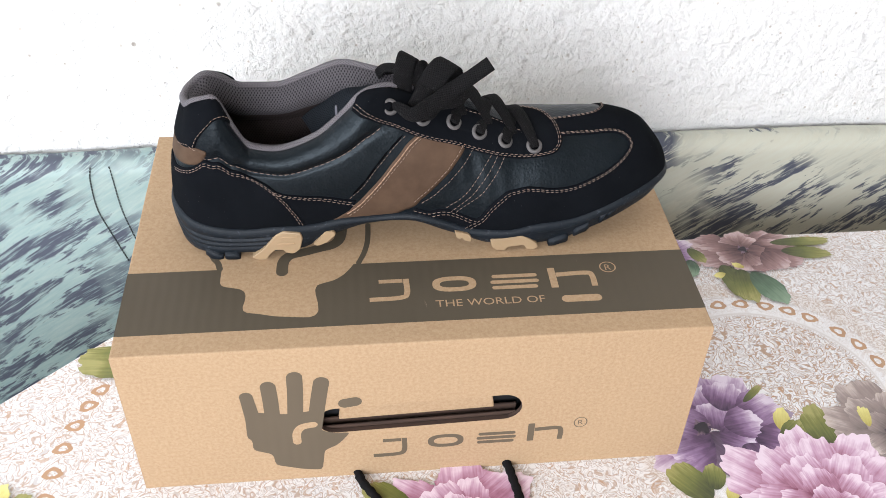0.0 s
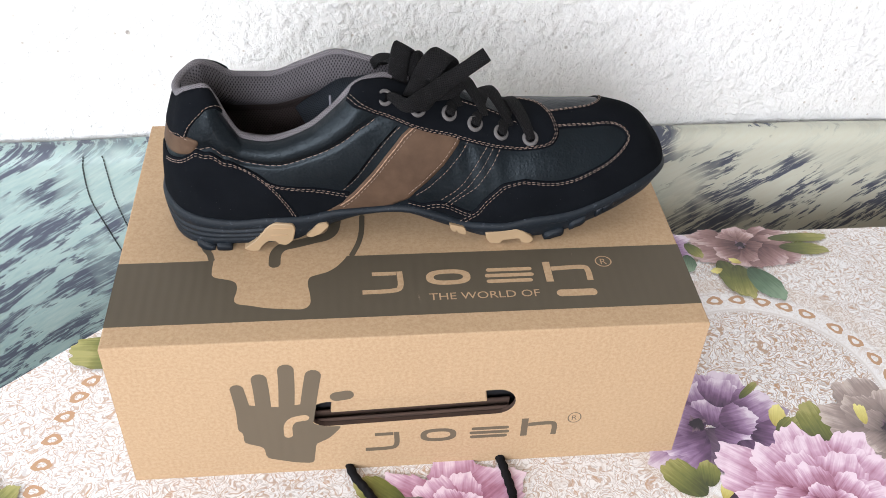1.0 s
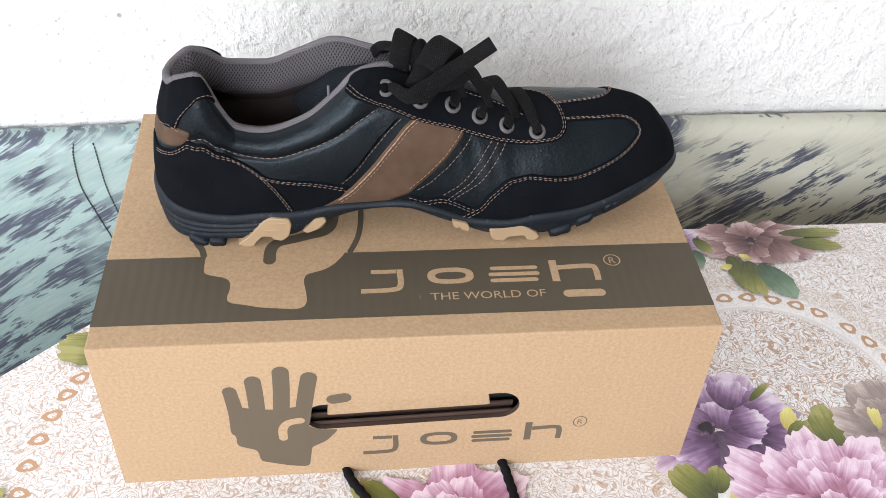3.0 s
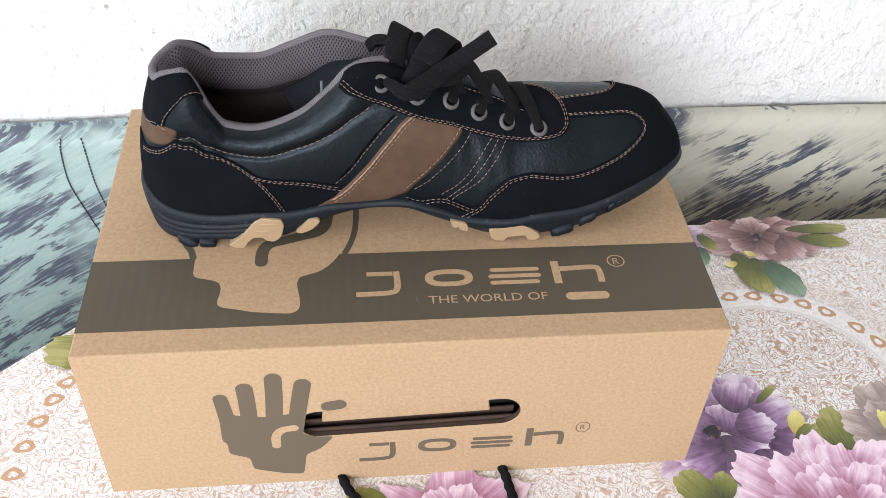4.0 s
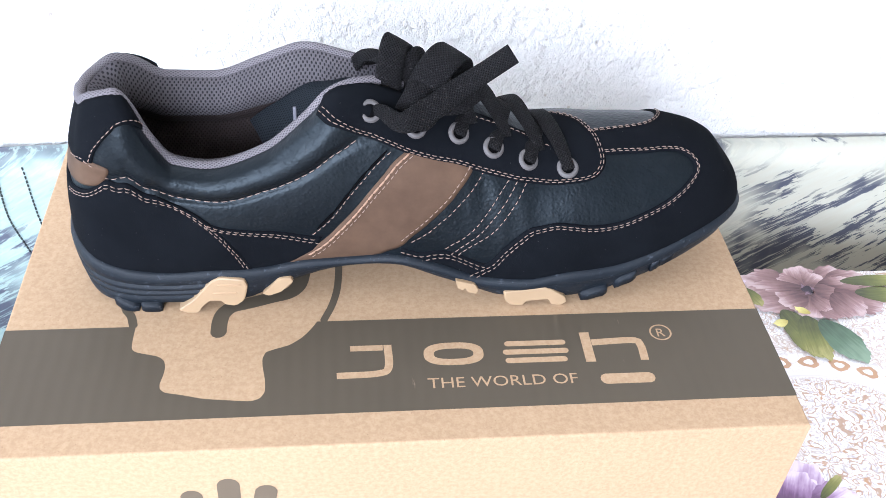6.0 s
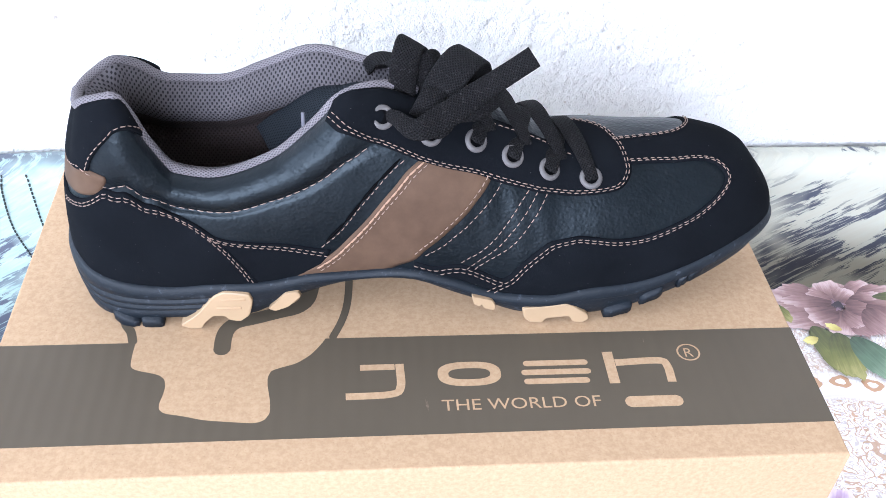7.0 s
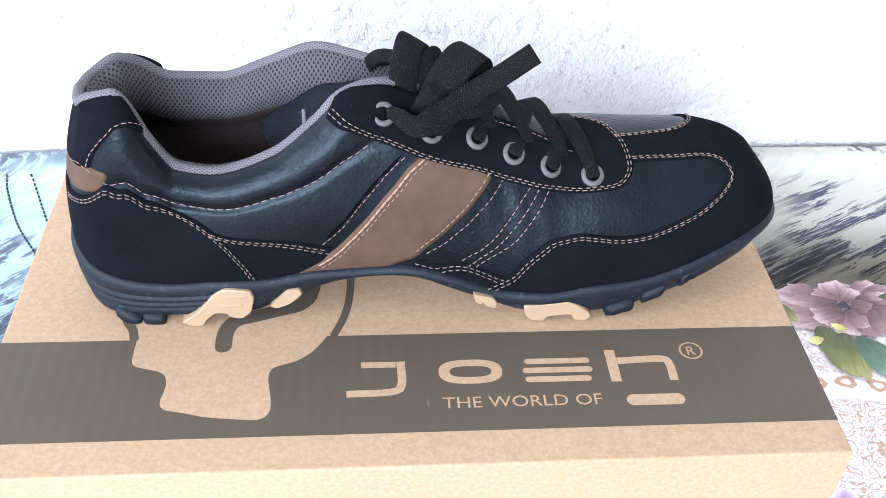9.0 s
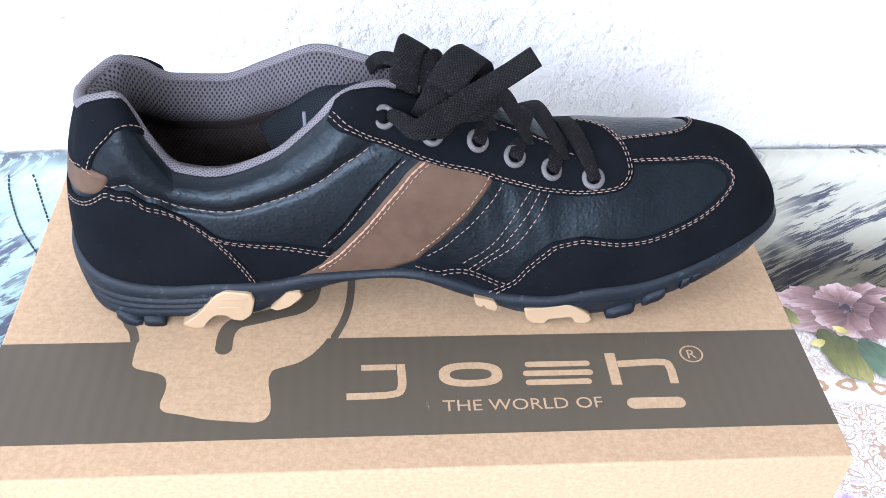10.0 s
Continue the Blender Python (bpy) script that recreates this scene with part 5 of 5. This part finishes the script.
LEAF_BLUE = tint_material("leaf_bluegreen", (0.0, (0.035, 0.060, 0.035)), (0.5, (0.085, 0.140, 0.085)), (1.0, (0.20, 0.28, 0.19)))
YELLOW = tint_material("yellow_petal", (0.0, (0.35, 0.28, 0.06)), (1.0, (0.66, 0.60, 0.22)))
DARK_EYE = tint_material("flower_eye", (0.0, (0.012, 0.008, 0.012)), (0.75, (0.03, 0.02, 0.03)), (1.0, (0.16, 0.10, 0.13)))
RING_TAN = Shade("ring_print", (0.40, 0.235, 0.13), 0.4).mat

TABLE = tagged(new("dining_table"), "wooden table with cut corners under a printed oilcloth", "table")
EDGE_LINE = [(-0.128, 0.2150), (0.95, 0.2215), (0.95, -0.85), (-0.60, -0.85), (-0.60, -0.22), (-0.288, 0.0700)]


def plate(points, z0, z1):
    bm = bmesh.new()
    low = [bm.verts.new((x, y, z0)) for x, y in points]
    high = [bm.verts.new((x, y, z1)) for x, y in points]
    n = len(points)
    for i in range(n):
        bm.faces.new((low[i], low[(i + 1) % n], high[(i + 1) % n], high[i]))
    bm.faces.new(low[::-1])
    bm.faces.new(high)
    return bm


def rounded(points, r):
    out = []
    n = len(points)
    for i in range(n):
        a, b, c = (np.array(points[(i + k - 1) % n], float) for k in range(3))
        p, q = b + (a - b) / np.linalg.norm(a - b) * r, b + (c - b) / np.linalg.norm(c - b) * r
        out += [tuple((1 - t) ** 2 * p + 2 * t * (1 - t) * b + t * t * q) for t in np.linspace(0, 1, 7)]
    return out


part("tabletop", plate(rounded([(x * 0.995, y - 0.004) for x, y in EDGE_LINE], 0.03), -0.032, -0.0022), TABLE_WOOD, TABLE, smooth=False)
for x, y in ((-0.45, -0.75), (0.85, -0.75), (0.85, 0.12), (-0.10, 0.12)):
    part("table_leg", slab(x - 0.03, x + 0.03, y - 0.03, y + 0.03, FLOOR_Z, -0.033, 0.004), TABLE_WOOD, TABLE, smooth=False)
CLOTH_OB = part("tablecloth", plate(rounded(EDGE_LINE, 0.03), -0.0020, 0.0), CLOTH, smooth=False)
tagged(CLOTH_OB, "white oilcloth with tan scrollwork, purple and pink printed flowers", "tablecloth")

LAYER = [0.00010]
flower_rng = random.Random(5)


def petal(x, y, turn, length, width, mat, ragged=0.10, name="printed_petal", tip=0.5, label=""):
    """A flat printed petal from its foot at x, y; turn in degrees from +x."""
    LAYER[0] += 0.000012
    a0 = radians(turn)
    ca, sa = math.cos(a0), math.sin(a0)
    bm = bmesh.new()
    layer = bm.loops.layers.uv.new("UVMap")
    rows, n = [], 84
    ph = flower_rng.uniform(0, 9)
    rim = []
    for k in range(n + 1):
        t = math.pi * (k / n - 0.5) * 2
        rr = 1 + ragged * (0.6 * math.sin(4 * t + ph) + 0.40 * math.sin(9 * t + 2 * ph) + 0.30 * math.sin(17 * t + 3 * ph) + 0.16 * math.sin(29 * t + 5 * ph) + flower_rng.uniform(-0.06, 0.06))
        along = (0.5 + 0.5 * math.cos(t)) * rr
        across = 0.5 * math.sin(t) * (0.35 + 0.65 * (0.5 + 0.5 * math.cos(t)) ** tip) * rr
        rim.append((along, across))
    mid = (0.42, 0.0)
    for f in (0.0, 0.4, 0.75, 1.0):
        rows.append([(mid[0] + (u - mid[0]) * f, mid[1] + (w - mid[1]) * f) for u, w in rim[:-1]])
    grid = [[bm.verts.new((x + (u * ca * length - w * sa * width), y + (u * sa * length + w * ca * width), LAYER[0])) for u, w in row] for row in rows[1:]]
    centre = bm.verts.new((x + mid[0] * ca * length, y + mid[0] * sa * length, LAYER[0]))
    uvs = {centre: mid}
    for row, vs in zip(rows[1:], grid):
        for q, v in zip(row, vs):
            uvs[v] = q
    for j in range(n):
        k = (j + 1) % n
        bm.faces.new((centre, grid[0][j], grid[0][k]))
        for a, b in zip(grid, grid[1:]):
            bm.faces.new((a[j], b[j], b[k], a[k]))
    for fc in bm.faces:
        for lp in fc.loops:
            u, w = uvs[lp.vert]
            lp[layer].uv = (w + 0.5, u)
    return part(name, bm, mat, CLOTH_OB, label)


def bloom(x, y, size, mat, rings, squash=1.0, start=0.0, spread=360.0, heart=0.0):
    """Rings of broad overlapping petals, the outer ones first; heart: the size of the dark eye."""
    for count, reach, wide in rings:
        for k in range(count):
            a = start + spread * (k + flower_rng.uniform(-0.18, 0.18)) / count + reach * 97
            r = size * reach * flower_rng.uniform(0.90, 1.08)
            ca, sa = math.cos(radians(a)), math.sin(radians(a)) * squash
            petal(x + 0.12 * r * ca, y + 0.12 * r * sa, math.degrees(math.atan2(sa, ca)), r * math.hypot(ca, sa), size * wide * flower_rng.uniform(0.9, 1.1), mat, 0.075, tip=0.30)
    if heart:
        eye(x, y, heart)


def leaf(x, y, turn, length, width, mat):
    return petal(x, y, turn, length, width, mat, 0.05, "printed_leaf", 0.15)


def eye(x, y, r):
    for k in range(3):
        petal(x - r * 0.5 * math.cos(k * 2.1), y - r * 0.5 * math.sin(k * 2.1), math.degrees(k * 2.1), r, r, DARK_EYE, 0.25, "printed_eye")


def prints():
    # dark ground behind the blooms
    for x, y, a, l, w in ((0.205, 0.0, 20, 0.06, 0.05), (0.215, -0.02, -20, 0.06, 0.05), (0.24, -0.01, 20, 0.07, 0.045), (0.20, -0.03, -60, 0.05, 0.05), (0.29, -0.02, 0, 0.07, 0.05), (0.30, -0.05, 20, 0.06, 0.05)):
        petal(x, y, a, l, w, PLUM, 0.16)
    # purple bloom beside the box
    for a, l, w in ((200, 0.030, 0.030), (250, 0.034, 0.032), (285, 0.040, 0.034), (310, 0.036, 0.032)):
        petal(0.200, 0.016, a, l, w, PLUM)
    bloom(0.204, 0.016, 0.047, PURPLE, ((6, 1.0, 0.95), (5, 0.78, 0.85), (4, 0.50, 0.62)), start=-75, spread=235)
    for px, py, a, l, w in ((0.214, 0.034, 65, 0.026, 0.034), (0.224, 0.026, 25, 0.032, 0.036), (0.230, 0.010, -20, 0.034, 0.040), (0.220, 0.004, -60, 0.030, 0.034), (0.212, 0.020, 10, 0.026, 0.030)):
        petal(px, py, a, l, w, PURPLE, 0.08, tip=0.3)
    eye(0.196, 0.020, 0.011)
    # leaves between the blooms
    leaf(0.250, 0.014, 70, 0.020, 0.012, YELLOW)
    leaf(0.248, 0.006, 35, 0.024, 0.016, LEAF)
    leaf(0.282, -0.008, 98, 0.042, 0.026, LEAF)
    leaf(0.276, -0.002, 8, 0.018, 0.008, LEAF)
    leaf(0.232, 0.040, 40, 0.022, 0.006, LEAF)
    leaf(0.186, -0.036, 128, 0.034, 0.024, LEAF)
    leaf(0.190, -0.030, 80, 0.020, 0.016, LEAF)
    petal(0.196, -0.040, 60, 0.014, 0.010, YELLOW)
    # taupe bloom
    bloom(0.328, 0.004, 0.046, TAUPE, ((7, 1.0, 0.85), (6, 0.72, 0.72), (4, 0.45, 0.5)))
    petal(0.312, 0.012, 85, 0.018, 0.010, YELLOW)
    petal(0.322, -0.004, 10, 0.020, 0.006, YELLOW)
    eye(0.327, 0.008, 0.010)
    # pink peony, ruffled in rings
    bloom(0.262, -0.054, 0.066, PINK, ((8, 1.0, 0.72), (8, 0.84, 0.66), (7, 0.66, 0.58), (6, 0.48, 0.46), (5, 0.30, 0.32)))
    # mauve bloom by the back edge
    bloom(0.287, 0.198, 0.040, MAUVE, ((7, 1.0, 0.85), (5, 0.66, 0.66)), squash=0.55)
    for px, py, a, l, w in ((0.304, 0.198, -20, 0.034, 0.034), (0.300, 0.206, 10, 0.030, 0.022), (0.302, 0.196, -60, 0.024, 0.030)):
        petal(px, py, a, l, w, MAUVE, 0.08, tip=0.3)
    petal(0.296, 0.206, 8, 0.022, 0.010, MAUVE)
    petal(0.284, 0.203, 176, 0.034, 0.014, MAUVE)
    eye(0.286, 0.200, 0.008)
    leaf(0.318, 0.196, -8, 0.040, 0.016, LEAF)
    leaf(0.312, 0.207, 0, 0.052, 0.012, LEAF)
    leaf(0.262, 0.182, -72, 0.046, 0.024, LEAF)
    leaf(0.276, 0.176, -95, 0.036, 0.022, LEAF)
    leaf(0.284, 0.172, -66, 0.040, 0.024, LEAF_BLUE)
    petal(0.262, 0.172, 200, 0.010, 0.008, YELLOW)
    petal(0.280, 0.178, 150, 0.010, 0.007, YELLOW)
    for a in (30, -20, -70):
        petal(0.222, 0.200, a, 0.024, 0.020, PURPLE)
    leaf(0.238, 0.190, -100, 0.020, 0.014, LEAF_BLUE)
    leaf(0.240, 0.204, -60, 0.020, 0.012, LEAF)
    # bloom in front of the box
    bloom(0.026, -0.044, 0.046, PINK, ((7, 1.0, 0.80), (6, 0.74, 0.68), (5, 0.46, 0.46)))
    for a in (200, 250, 300):
        petal(0.012, -0.030, a, 0.030, 0.026, TAUPE, 0.14)
    leaf(-0.004, -0.036, 140, 0.040, 0.022, LEAF)
    leaf(-0.010, -0.040, 170, 0.040, 0.020, LEAF)
    # leaves by the cut corner and at the side
    leaf(-0.168, 0.106, 175, 0.068, 0.034, LEAF)
    leaf(-0.176, 0.080, 100, 0.020, 0.016, LEAF_BLUE)
    leaf(-0.272, -0.020, 65, 0.030, 0.018, YELLOW)
    leaf(-0.262, -0.030, 60, 0.034, 0.020, LEAF)
    # tan rings of the two borders
    spots = [(MED_X + MED_R * math.cos(radians(a)), MED_Y + MED_R * math.sin(radians(a)), a) for a in (107, 96, 85, 73.5, 63, 53, 39, 28.5, 17, 6, -6)]
    spots += [(0.196 * -math.cos(radians(b)) - 0.038, 0.196 * math.sin(radians(b)), 90 + b) for b in (-12.5, -6.8, -1.2, 4.6, 10.4, 16.0, 21.2, 25.6)]
    for x, y, a in spots:
        rows, ph = [], flower_rng.uniform(0, 9)
        for f in (1.0, 0.48):
            row = []
            for k in range(24):
                t = 2 * math.pi * k / 24
                rr = f * (1 + 0.10 * math.sin(3 * t + ph) + 0.05 * math.sin(7 * t + ph))
                u, w = 0.0064 * rr * math.cos(t), 0.0046 * rr * math.sin(t)
                ca, sa = math.cos(radians(a + 90)), math.sin(radians(a + 90))
                row.append((x + u * ca - w * sa, y + u * sa + w * ca, 0.00008))
            rows.append(row)
        part("printed_ring", sheet(rows, closed=True), RING_TAN, CLOTH_OB)


prints()

# ---- the black cord that comes out from under the box ----
cord_line = smooth_line([(-0.040, 0.004, 0.0026), (-0.036, -0.008, 0.0026), (-0.026, -0.024, 0.0026), (-0.008, -0.060, 0.0026), (0.020, -0.082, 0.0026), (0.050, -0.070, 0.0026), (0.0615, -0.036, 0.0026), (0.0600, -0.012, 0.0026), (0.057, 0.004, 0.0026)], 160)
cord_r = np.array([0.0029 + 0.0003 * math.sin(i * 1.3) for i in range(160)])
s_ = Shade("black_cord", (0.005, 0.0045, 0.005), 0.9, spec=0.15)
s_.bump(s_.noise(s_.place(), 900, 3), 0.5, 0.0006)
tagged(part("cord", tube(cord_line, cord_r, 10), s_.mat), "thin black woven cord looped on the tablecloth", "cord")
